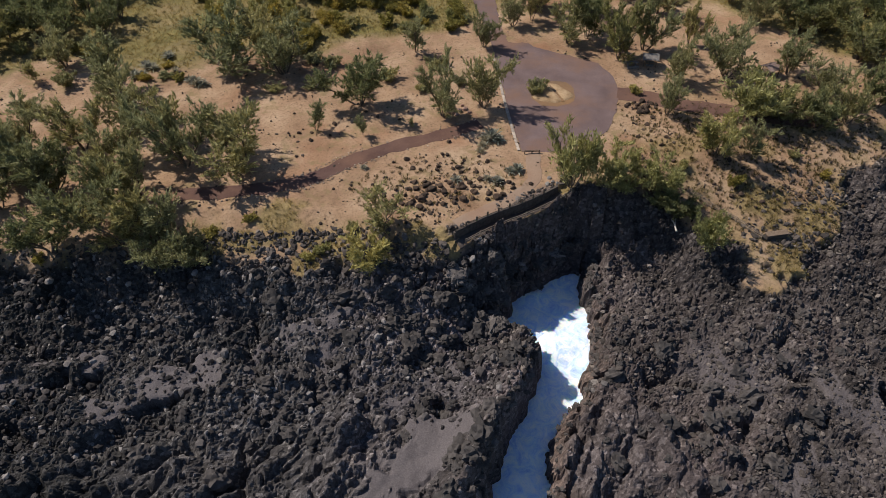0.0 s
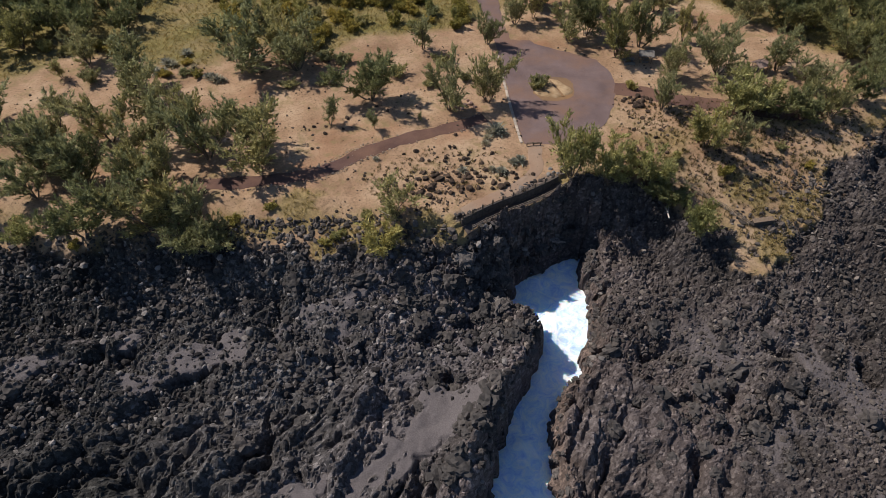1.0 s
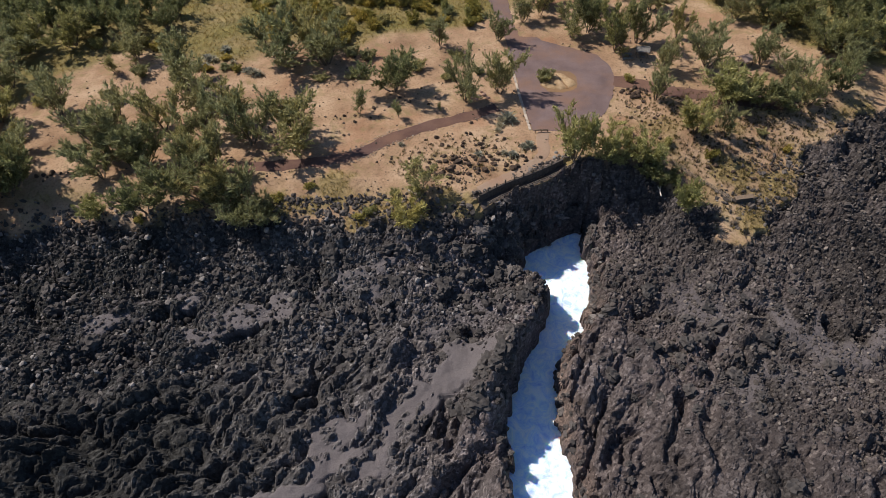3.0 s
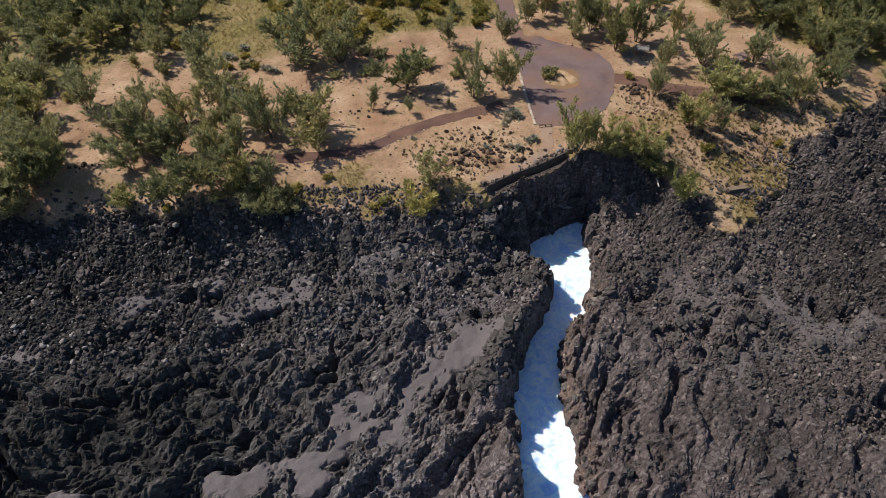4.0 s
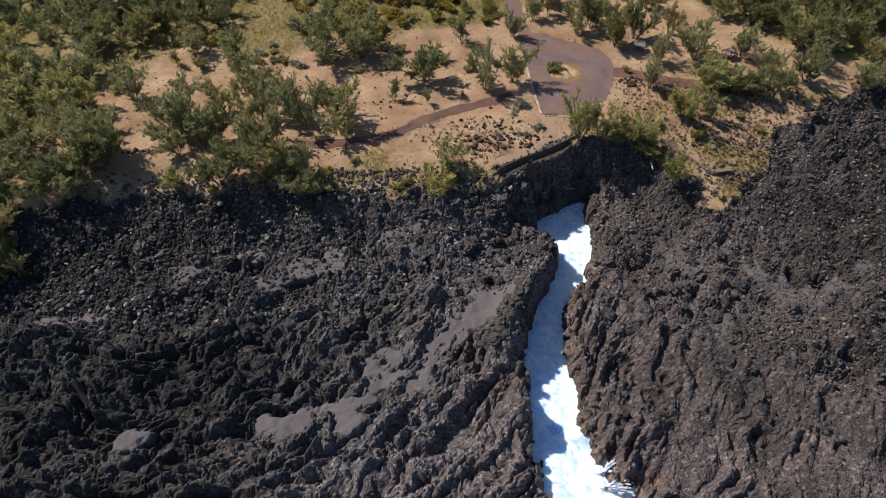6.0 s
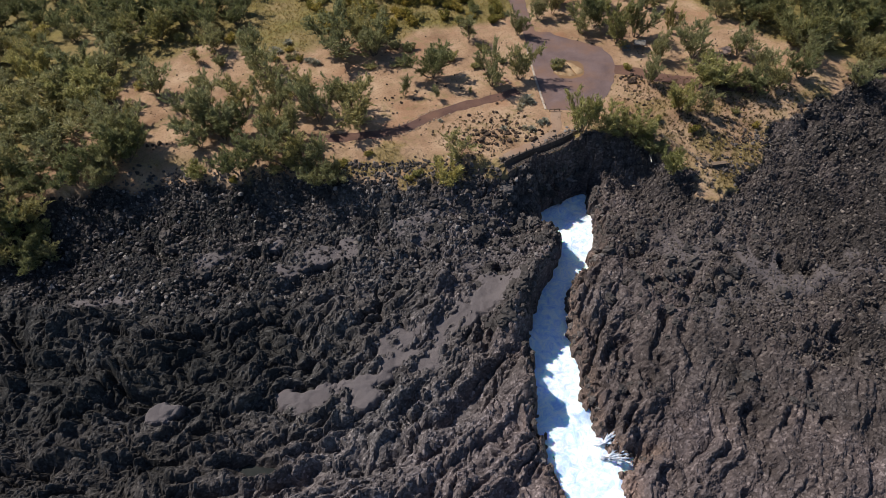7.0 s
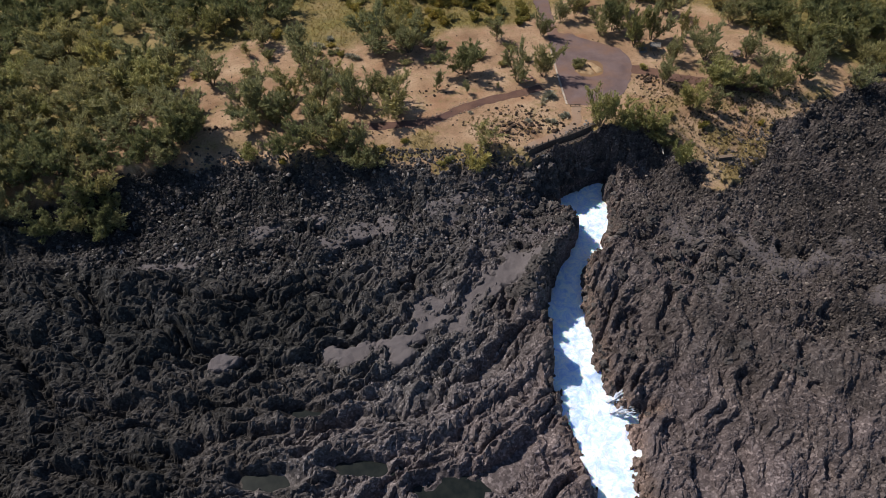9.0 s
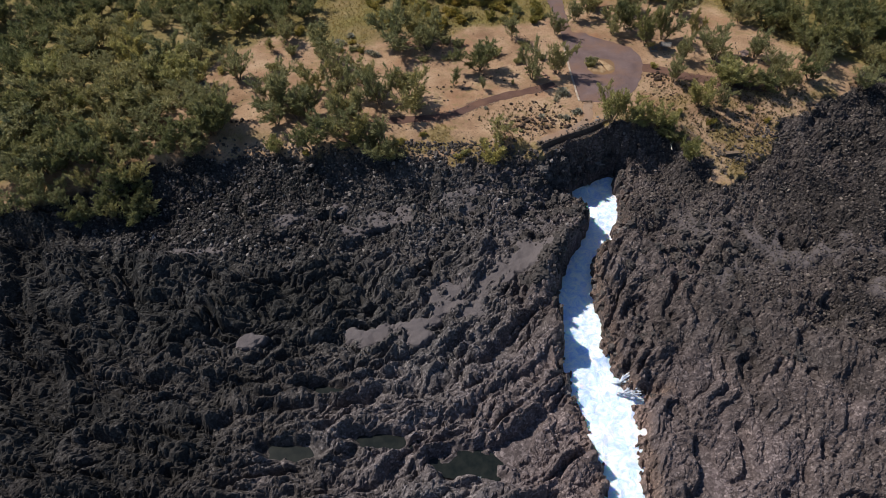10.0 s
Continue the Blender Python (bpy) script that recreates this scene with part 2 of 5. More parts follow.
    upper = step(-3.2, -2.6, off) * step(0.05, -0.1, off) * step(-0.1, 0.1, along) * step(1.1, 0.95, along)
    return z * (1 - upper) + UP * upper


LOOK_A, LOOK_B = Vector((1.6, 68.1)), Vector((18.4, 78.9))     # ends of the lookout wall
TERRACE = 15.1


def lookout(x, y):
    """Share of the way along the lookout wall, and metres on its sea side."""
    d = LOOK_B - LOOK_A
    n = d.normalized()
    a = ((x - LOOK_A.x) * n.x + (y - LOOK_A.y) * n.y) / d.length
    bow = 0.55 * np.sin(np.pi * np.clip(a, 0, 1)) * np.cos(np.pi * np.clip(a, 0, 1))
    return a, (x - LOOK_A.x) * n.y - (y - LOOK_A.y) * n.x + bow


# ---------------------------------------------------------------- material helpers
def material(name):
    m = bpy.data.materials.new(name)
    m.use_nodes = True
    return m, m.node_tree.nodes, m.node_tree.links, m.node_tree.nodes["Principled BSDF"]


def noise_node(nodes, links, scale, detail=6.0, rough=0.6, coords="Object"):
    t = nodes.new("ShaderNodeTexCoord")
    n = nodes.new("ShaderNodeTexNoise")
    n.inputs["Scale"].default_value = scale
    n.inputs["Detail"].default_value = detail
    n.inputs["Roughness"].default_value = rough
    links.new(t.outputs[coords], n.inputs["Vector"])
    return n


def ramp(nodes, links, source, stops):
    r = nodes.new("ShaderNodeValToRGB")
    els = r.color_ramp.elements
    while len(els) < len(stops):
        els.new(0.5)
    for e, (p, c) in zip(els, stops):
        e.position, e.color = p, (*c, 1)
    links.new(source, r.inputs["Fac"])
    return r.outputs["Color"]


def mix(nodes, links, fac, a, b, mode="MIX"):
    n = nodes.new("ShaderNodeMix")
    n.data_type, n.blend_type = "RGBA", mode
    for sock, v in ((n.inputs[0], fac), (n.inputs[6], a), (n.inputs[7], b)):
        if isinstance(v, bpy.types.NodeSocket):
            links.new(v, sock)
        elif isinstance(v, (int, float)):
            sock.default_value = v
        else:
            sock.default_value = (*v, 1)
    return n.outputs[2]


def bump(nodes, links, source, strength, distance, shader):
    b = nodes.new("ShaderNodeBump")
    b.inputs["Strength"].default_value = strength
    b.inputs["Distance"].default_value = distance
    links.new(source, b.inputs["Height"])
    links.new(b.outputs["Normal"], shader.inputs["Normal"])


def attribute(nodes, name):
    a = nodes.new("ShaderNodeAttribute")
    a.attribute_name = name
    return a.outputs["Fac"]


def plain(name, a, b, scale=6.0, rough=0.85, bumpy=0.3, per_object=0.0):
    """A two-tone grained surface; per_object shifts its brightness from thing to thing."""
    m, nodes, links, sh = material(name)
    n = noise_node(nodes, links, scale)
    colour = ramp(nodes, links, n.outputs["Fac"], [(0.32, a), (0.68, b)])
    n2 = noise_node(nodes, links, scale * 7, 3.0)
    colour = mix(nodes, links, 0.35, colour, ramp(nodes, links, n2.outputs["Fac"], [(0.3, (0.45, 0.45, 0.45)), (0.7, (1, 1, 1))]), "MULTIPLY")
    if per_object:
        info = nodes.new("ShaderNodeObjectInfo")
        colour = mix(nodes, links, per_object, colour, ramp(nodes, links, info.outputs["Random"], [(0, (0.5, 0.5, 0.5)), (1, (1.6, 1.5, 1.4))]), "MULTIPLY")
    links.new(colour, sh.inputs["Base Color"])
    sh.inputs["Roughness"].default_value = rough
    sh.inputs["Specular IOR Level"].default_value = 0.25
    if bumpy:
        bump(nodes, links, n2.outputs["Fac"], bumpy, 0.03, sh)
    return m


# ---------------------------------------------------------------- materials
def ground_material():
    m, nodes, links, sh = material("lava_soil_and_grass")
    # lava: dark clinker, greyer and paler faces stone by stone
    t = nodes.new("ShaderNodeTexCoord")
    vor = nodes.new("ShaderNodeTexVoronoi")
    vor.inputs["Scale"].default_value = 2.2
    links.new(t.outputs["Object"], vor.inputs["Vector"])
    sep = nodes.new("ShaderNodeSeparateColor")
    links.new(vor.outputs["Color"], sep.inputs["Color"])
    stone = ramp(nodes, links, sep.outputs["Red"], [(0.0, (0.030, 0.0295, 0.0298)), (0.6, (0.058, 0.0568, 0.0572)), (0.92, (0.096, 0.094, 0.094)), (1.0, (0.155, 0.15, 0.148))])
    brown = ramp(nodes, links, sep.outputs["Red"], [(0.0, (0.040, 0.0335, 0.0335)), (0.6, (0.070, 0.0590, 0.0582)), (0.93, (0.106, 0.093, 0.092)), (1.0, (0.155, 0.134, 0.13))])
    lava = mix(nodes, links, attribute(nodes, "brown"), stone, brown)
    rust = ramp(nodes, links, sep.outputs["Green"], [(0.0, (0.055, 0.042, 0.036)), (0.6, (0.094, 0.072, 0.062)), (1.0, (0.17, 0.132, 0.112))])
    lava = mix(nodes, links, attribute(nodes, "rust"), lava, rust)
    big = noise_node(nodes, links, 0.16, 5)
    lava = mix(nodes, links, 0.6, lava, ramp(nodes, links, big.outputs["Fac"], [(0.3, (0.6, 0.6, 0.62)), (0.7, (1.35, 1.3, 1.25))]), "MULTIPLY")
    # pale ash brightens the lava; the low end also paints in lens vignetting
    lava = mix(nodes, links, 1.0, lava, ramp(nodes, links, attribute(nodes, "dust_vignette"), [(0.0, (0.44, 0.45, 0.44)), (0.5, (1.14, 1.11, 1.10)), (1.0, (1.72, 1.66, 1.72))]), "MULTIPLY")
    fine = noise_node(nodes, links, 5.0, 8, 0.7)
    lava = mix(nodes, links, 0.7, lava, ramp(nodes, links, fine.outputs["Fac"], [(0.32, (0.38, 0.38, 0.38)), (0.5, (1, 1, 1)), (0.68, (1.5, 1.5, 1.5))]), "MULTIPLY")
    # ash and coarse sand between the blocks
    ash = ramp(nodes, links, fine.outputs["Fac"], [(0.3, (0.072, 0.063, 0.066)), (0.7, (0.150, 0.134, 0.138))])
    ash = mix(nodes, links, attribute(nodes, "brown"), ash, ramp(nodes, links, fine.outputs["Fac"], [(0.3, (0.066, 0.057, 0.058)), (0.7, (0.142, 0.124, 0.126))]))
    lava = mix(nodes, links, attribute(nodes, "ash"), lava, ash)
    # bare soil
    patch = noise_node(nodes, links, 0.11, 6)
    soil = ramp(nodes, links, patch.outputs["Fac"], [(0.30, (0.20, 0.120, 0.072)), (0.5, (0.315, 0.207, 0.131)), (0.68, (0.40, 0.284, 0.189))])
    speck = noise_node(nodes, links, 2.4, 8, 0.72)
    soil = mix(nodes, links, 0.75, soil, ramp(nodes, links, speck.outputs["Fac"], [(0.34, (0.38, 0.36, 0.34)), (0.47, (0.95, 0.94, 0.92)), (0.75, (1.2, 1.2, 1.2))]), "MULTIPLY")
    red = noise_node(nodes, links, 0.07, 4)
    soil = mix(nodes, links, ramp(nodes, links, red.outputs["Fac"], [(0.55, (0, 0, 0)), (0.72, (0.65, 0.65, 0.65))]), soil, (0.27, 0.135, 0.075))
    thin = noise_node(nodes, links, 0.33, 8, 0.68)
    soil = mix(nodes, links, ramp(nodes, links, thin.outputs["Fac"], [(0.53, (0, 0, 0)), (0.64, (0.7, 0.7, 0.7))]), soil, (0.205, 0.155, 0.075))
    # dry grass and scrub cover
    g = noise_node(nodes, links, 0.5, 8, 0.7)
    grass = ramp(nodes, links, g.outputs["Fac"], [(0.3, (0.060, 0.064, 0.018)), (0.5, (0.150, 0.135, 0.036)), (0.7, (0.25, 0.20, 0.068))])
    grass = mix(nodes, links, 0.6, grass, ramp(nodes, links, speck.outputs["Fac"], [(0.35, (0.5, 0.5, 0.45)), (0.65, (1.2, 1.2, 1.1))]), "MULTIPLY")
    straw = ramp(nodes, links, g.outputs["Fac"], [(0.3, (0.11, 0.085, 0.032)), (0.5, (0.24, 0.182, 0.080)), (0.7, (0.34, 0.265, 0.13))])
    straw = mix(nodes, links, 0.7, straw, ramp(nodes, links, speck.outputs["Fac"], [(0.35, (0.4, 0.4, 0.38)), (0.6, (1.15, 1.15, 1.1))]), "MULTIPLY")
    top = mix(nodes, links, attribute(nodes, "grass"), soil, grass)
    top = mix(nodes, links, attribute(nodes, "straw"), top, straw)
    colour = mix(nodes, links, attribute(nodes, "soil"), lava, top)
    links.new(colour, sh.inputs["Base Color"])
    sh.inputs["Roughness"].default_value = 0.9
    sh.inputs["Specular IOR Level"].default_value = 0.22
    bump(nodes, links, fine.outputs["Fac"], 0.85, 0.14, sh)
    return m


def water_material():
    m, nodes, links, sh = material("sea_foam")
    n = noise_node(nodes, links, 0.45, 9, 0.68)
    n.inputs["Distortion"].default_value = 1.6
    fine = noise_node(nodes, links, 2.2, 8, 0.7)
    fine.inputs["Distortion"].default_value = 1.0
    foam = ramp(nodes, links, n.outputs["Fac"], [(0.30, (0.36, 0.54, 0.90)), (0.45, (0.64, 0.79, 1.0)), (0.60, (0.93, 0.97, 1.0))])
    foam = mix(nodes, links, 0.7, foam, ramp(nodes, links, fine.outputs["Fac"], [(0.32, (0.70, 0.80, 0.92)), (0.46, (0.95, 0.98, 1.0)), (0.58, (1, 1, 1))]), "MULTIPLY")
    deep = mix(nodes, links, attribute(nodes, "foam"), (0.02, 0.07, 0.09), foam)
    links.new(deep, sh.inputs["Base Color"])
    sh.inputs["Roughness"].default_value = 0.45
    sh.inputs["Subsurface Weight"].default_value = 0.5
    sh.inputs["Subsurface Radius"].default_value = (0.9, 1.5, 2.4)
    sh.inputs["Subsurface Scale"].default_value = 1.0
    bump(nodes, links, fine.outputs["Fac"], 0.5, 0.15, sh)
    return m


def asphalt_material(name, a, b, red):
    m, nodes, links, sh = material(name)
    n = noise_node(nodes, links, 0.22, 7, 0.62)
    colour = ramp(nodes, links, n.outputs["Fac"], [(0.3, a), (0.7, b)])
    r = noise_node(nodes, links, 0.12, 5)
    colour = mix(nodes, links, ramp(nodes, links, r.outputs["Fac"], [(0.42, (0, 0, 0)), (0.66, (0.85, 0.85, 0.85))]), colour, red)
    f = noise_node(nodes, links, 9.0, 6, 0.75)
    colour = mix(nodes, links, 0.45, colour, ramp(nodes, links, f.outputs["Fac"], [(0.3, (0.6, 0.6, 0.6)), (0.7, (1.25, 1.25, 1.25))]), "MULTIPLY")
    links.new(colour, sh.inputs["Base Color"])
    sh.inputs["Specular IOR Level"].default_value = 0.12
    sh.inputs["Roughness"].default_value = 0.88
    bump(nodes, links, f.outputs["Fac"], 0.3, 0.03, sh)
    return m


def leaf_material(name, a, b):
    """Foliage: colour varies from spray to spray and from plant to plant; a little light comes through."""
    m, nodes, links, sh = material(name)
    geo = nodes.new("ShaderNodeNewGeometry")
    colour = ramp(nodes, links, geo.outputs["Random Per Island"], [(0.0, a), (0.75, b), (1.0, tuple(1.35 * c for c in b))])
    info = nodes.new("ShaderNodeObjectInfo")
    colour = mix(nodes, links, 0.7, colour, ramp(nodes, links, info.outputs["Random"], [(0, (0.72, 0.78, 0.75)), (0.5, (1, 1, 1)), (1, (1.35, 1.2, 0.95))]), "MULTIPLY")
    links.new(colour, sh.inputs["Base Color"])
    sh.inputs["Roughness"].default_value = 0.6
    sh.inputs["Specular IOR Level"].default_value = 0.3
    thin = nodes.new("ShaderNodeBsdfTranslucent")
    links.new(colour, thin.inputs["Color"])
    both = nodes.new("ShaderNodeMixShader")
    both.inputs["Fac"].default_value = 0.42
    links.new(sh.outputs["BSDF"], both.inputs[1])
    links.new(thin.outputs["BSDF"], both.inputs[2])
    links.new(both.outputs["Shader"], nodes["Material Output"].inputs["Surface"])
    return m


M_GROUND = ground_material()
M_SEA = water_material()
M_ROAD = asphalt_material("worn_asphalt", (0.114, 0.081, 0.079), (0.175, 0.127, 0.123), (0.185, 0.112, 0.082))
M_TRACK = asphalt_material("red_brown_track", (0.078, 0.044, 0.038), (0.125, 0.075, 0.063), (0.16, 0.092, 0.066))
M_PALE = asphalt_material("trodden_path", (0.22, 0.155, 0.115), (0.31, 0.23, 0.17), (0.25, 0.155, 0.105))
# terrace floor, coloured dark to stand for the shade of the wall above
M_SHADEFLOOR = asphalt_material("shade_toned_floor", (0.06, 0.05, 0.046), (0.105, 0.088, 0.080), (0.10, 0.07, 0.055))
M_ROCK = plain("lava_rock", (0.042, 0.030, 0.023), (0.092, 0.064, 0.047), 2.2, 0.92, 0.6, 0.6)
M_BARK = plain("grey_bark", (0.10, 0.075, 0.055), (0.20, 0.16, 0.125), 3.0, 0.9, 0.5)
M_DEADWOOD = plain("bleached_wood", (0.36, 0.32, 0.28), (0.58, 0.54, 0.49), 3.0, 0.85, 0.4)
M_WOOD = plain("weathered_timber", (0.12, 0.085, 0.06), (0.24, 0.18, 0.135), 4.0, 0.85, 0.4)
M_PALEWOOD = plain("sun_bleached_timber", (0.26, 0.20, 0.15), (0.40, 0.32, 0.25), 4.0, 0.85, 0.4)
M_WALL = plain("rubble_masonry", (0.05, 0.042, 0.038), (0.12, 0.098, 0.085), 2.0, 0.9, 0.6)
M_CONCRETE = plain("stained_concrete", (0.17, 0.155, 0.14), (0.28, 0.26, 0.24), 2.0, 0.85, 0.3)
M_ROOF = plain("faded_sheet_roof", (0.24, 0.165, 0.14), (0.36, 0.27, 0.235), 1.5, 0.6, 0.15)
M_LEAF = leaf_material("grey_green_needles", (0.155, 0.156, 0.070), (0.345, 0.33, 0.165))
M_LEAF_DARK = leaf_material("dark_green_needles", (0.112, 0.123, 0.053), (0.25, 0.25, 0.112))
M_LEAF_LIGHT = leaf_material("yellow_green_leaves", (0.20, 0.195, 0.066), (0.42, 0.39, 0.165))
M_SCRUB = leaf_material("olive_scrub_leaves", (0.15, 0.135, 0.032), (0.36, 0.30, 0.085))
M_STRAW = leaf_material("dry_grass", (0.20, 0.155, 0.055), (0.42, 0.32, 0.13))
M_AGAVE = leaf_material("blue_grey_agave", (0.18, 0.175, 0.14), (0.40, 0.385, 0.31))


# ---------------------------------------------------------------- mesh helpers
def put_mesh(name, verts, faces, mat, parent=None, smooth=False, label=""):
    me = bpy.data.meshes.new(name)
    me.from_pydata([tuple(v) for v in verts], [], faces)
    me.materials.append(mat)
    if smooth:
        me.polygons.foreach_set("use_smooth", [True] * len(me.polygons))
    me.update()
    ob = new(name, me)
    if parent:
        ob.parent = parent
    if label:
        ob["label"] = label
    return ob


def array_mesh(name, verts, tris, mat, smooth=False):
    """A mesh from arrays of corners and of triangles or quads."""
    me = bpy.data.meshes.new(name)
    k = tris.shape[1]
    me.vertices.add(len(verts))
    me.vertices.foreach_set("co", np.asarray(verts, np.float32).ravel())
    me.loops.add(tris.size)
    me.loops.foreach_set("vertex_index", np.asarray(tris, np.int32).ravel())
    me.polygons.add(len(tris))
    me.polygons.foreach_set("loop_start", np.arange(0, tris.size, k, dtype=np.int32))
    me.polygons.foreach_set("loop_total", np.full(len(tris), k, np.int32))
    me.polygons.foreach_set("use_smooth", np.full(len(tris), smooth))
    me.materials.append(mat)
    me.update(calc_edges=True)
    me.validate()
    return me


def part(name, bm, mat, parent=None, label="", smooth=False):
    me = bpy.data.meshes.new(name)
    bmesh.ops.recalc_face_normals(bm, faces=bm.faces)
    bm.to_mesh(me)
    bm.free()
    me.materials.append(mat)
    if smooth:
        me.polygons.foreach_set("use_smooth", [True] * len(me.polygons))
    ob = new(name, me)
    if parent:
        ob.parent = parent
    if label:
        ob["label"] = label
    return ob


def box(bm, size, centre, turn=0.0, bevel=0.02, rx=0.0, ry=0.0):
    got = bmesh.ops.create_cube(bm, size=1.0)["verts"]
    bmesh.ops.scale(bm, vec=size, verts=got)
    if bevel:
        edges = list({e for v in got for e in v.link_edges})
        got = list({v for f in bmesh.ops.bevel(bm, geom=edges, offset=bevel, segments=1, affect="EDGES")["faces"] for v in f.verts} | {v for v in got if v.is_valid})
    bmesh.ops.transform(bm, matrix=pose(*centre, rx, ry, turn), verts=got)
    return got


def empty(name, m):
    ob = new(name)
    ob.empty_display_size = 0.3
    ob.matrix_basis = m
    return ob


def grid_axis(stretches):
    out = []
    for a, b, d in stretches:
        out.extend(np.linspace(a, b, max(1, int(round((b - a) / d))), endpoint=False))
    out.append(stretches[-1][1])
    return np.array(out)


def sheet(name, xs, ys, z_of, mat, shares):
    """One sheet of ground or water over a grid, with named shares for its material."""
    X, Y = np.meshgrid(xs, ys)
    x, y = X.ravel(), Y.ravel()
    masks = {}
    z = z_of(x, y, masks)
    w = len(xs)
    i = (np.arange(len(ys) - 1)[:, None] * w + np.arange(w - 1)[None, :]).ravel()
    quads = np.stack([i, i + 1, i + w + 1, i + w], 1)
    me = array_mesh(name, np.stack([x, y, z], 1), quads, mat)
    masks.update({key: f(x, y) for key, f in shares.items()})
    for key, values in masks.items():
        a = me.attributes.new(key, "FLOAT", "POINT")
        a.data.foreach_set("value", np.asarray(values, np.float32))
    return new(name, me)


# ---------------------------------------------------------------- ground and sea


def grass_share(x, y):
    edge = between(x, [(-220, 40), (-130, 50), (-112, 66), (-100, 95), (-96, 112), (-84, 121), (-66, 117.5), (-52, 118), (-44, 123), (-28, 121), (-20, 128), (0, 132), (20, 150), (60, 142), (84, 118), (100, 106), (140, 110)])
    g = step(-3, 3, y - edge + 5 * fbm(x, y, 10, 3, 130)) * (0.75 + 0.25 * fbm(x, y, 6, 2, 137))
    return g


def straw_share(x, y):
    g = np.zeros(np.shape(x))
    for cx, cy, r in GOLD:
        g = np.maximum(g, 0.85 * step(1.15, 0.6, np.hypot(x - cx, y - cy) / r + 0.5 * fbm(x, y, 2.2, 3, 140)))
    right = step(26, 38, x) * step(112, 96, y)
    edge = step(9, 2, y - between(x, SOIL_EDGE)) * step(-0.1, 0.4, fbm(x, y, 6, 3, 148))
    return np.maximum(np.maximum(g, 0.8 * edge), right * 0.55 * step(-0.1, 0.45, fbm(x, y, 5, 4, 145)))


def rust_share(x, y):
    """Brown weathered rock on the cleft's east wall and in patches by the water."""
    centre = np.interp(y, [p[0] for p in CLEFT], [p[1] for p in CLEFT])
    gap = cleft_gap(x, y)
    return np.clip(step(4.5, 0.8, gap + 2.2 * fbm(x, y, 4, 3, 180)) * (0.75 * step(-1, 2, x - centre) + 0.55 * step(20, 12, y)) * step(70, 58, y), 0, 1)


def brown_share(x, y):
    return np.clip(step(-28, 22, x) * 0.9 + 0.35 * fbm(x, y, 12, 3, 150) + 0.35 * step(26, -12, y), 0, 1)


def dust_vignette_share(x, y):
    """Dusting of pale ash on the lava, least on the young black flow in the west. Both ends are dimmed further, as
    painted lens vignetting.
    """
    wide = between(x, [(-110, 0.0), (-66, 0.06), (-44, 0.28), (-30, 0.52), (-18, 0.66), (10, 0.66), (24, 0.52), (50, 0.28), (90, 0.06)])
    return np.clip(wide + 0.42 * step(22, -8, y) * step(-80, -35, x) + 0.35 * step(16, 6, np.hypot(x + 2, y - 60)) + 0.45 * fbm(x, y, 9, 4, 190), 0, 1)


GX = grid_axis([(-2600, -600, 250), (-600, -220, 30), (-220, -136, 1.4), (-136, -100, 0.38), (-100, 72, 0.265), (72, 112, 0.4), (112, 140, 1.2), (140, 500, 30), (500, 2600, 250)])
GY = grid_axis([(-2600, -400, 250), (-400, -60, 20), (-60, -29, 0.7), (-29, 82, 0.265), (82, 108, 0.38), (108, 175, 1.0), (175, 420, 14), (420, 3200, 250)])
ground = sheet("ground", GX, GY, lambda x, y, masks: height(x, y, True, masks), M_GROUND, {"soil": soil_share, "grass": grass_share, "straw": straw_share, "rust": rust_share, "brown": brown_share, "dust_vignette": dust_vignette_share})
tagged(ground, "black broken lava shelf below a sandy plateau", "ground", kind="structure")
GROUND = np.empty(len(ground.data.vertices) * 3, np.float32)
ground.data.vertices.foreach_get("co", GROUND)
GROUND = GROUND.reshape(len(GY), len(GX), 3)[:, :, 2]


def ground_z(x, y):
    """Height of the built ground sheet at a place."""
    i, j = int(np.searchsorted(GX, x)) - 1, int(np.searchsorted(GY, y)) - 1
    u, v = (x - GX[i]) / (GX[i + 1] - GX[i]), (y - GY[j]) / (GY[j + 1] - GY[j])
    a, b = GROUND[j, i] * (1 - u) + GROUND[j, i + 1] * u, GROUND[j + 1, i] * (1 - u) + GROUND[j + 1, i + 1] * u
    return float(a * (1 - v) + b * v)



def swell(x, y, masks):
    near = step(-60, -20, y)
    return SEA + near * (0.45 * fbm(x, y, 6, 4, 160) + 0.35 * np.abs(fbm(x, y, 1.8, 3, 165))) + 0.5 * step(40, 66, y) * fbm(x, y, 5, 2, 168)


def foam_share(x, y):
    return step(-66, -40, y + 16 * fbm(x, y, 14, 4, 170))


SX = grid_axis([(-2600, -300, 230), (-300, -10, 10), (-10, 40, 0.45), (40, 300, 10), (300, 2600, 230)])
SY = grid_axis([(-2600, -300, 230), (-300, -45, 8), (-45, 76, 0.45)])
sea = sheet("water", SX, SY, swell, M_SEA, {"foam": foam_share})
tagged(sea, "white churning sea foam filling the rock cleft", "water", kind="structure")
sea.data.polygons.foreach_set("use_smooth", [True] * len(sea.data.polygons))


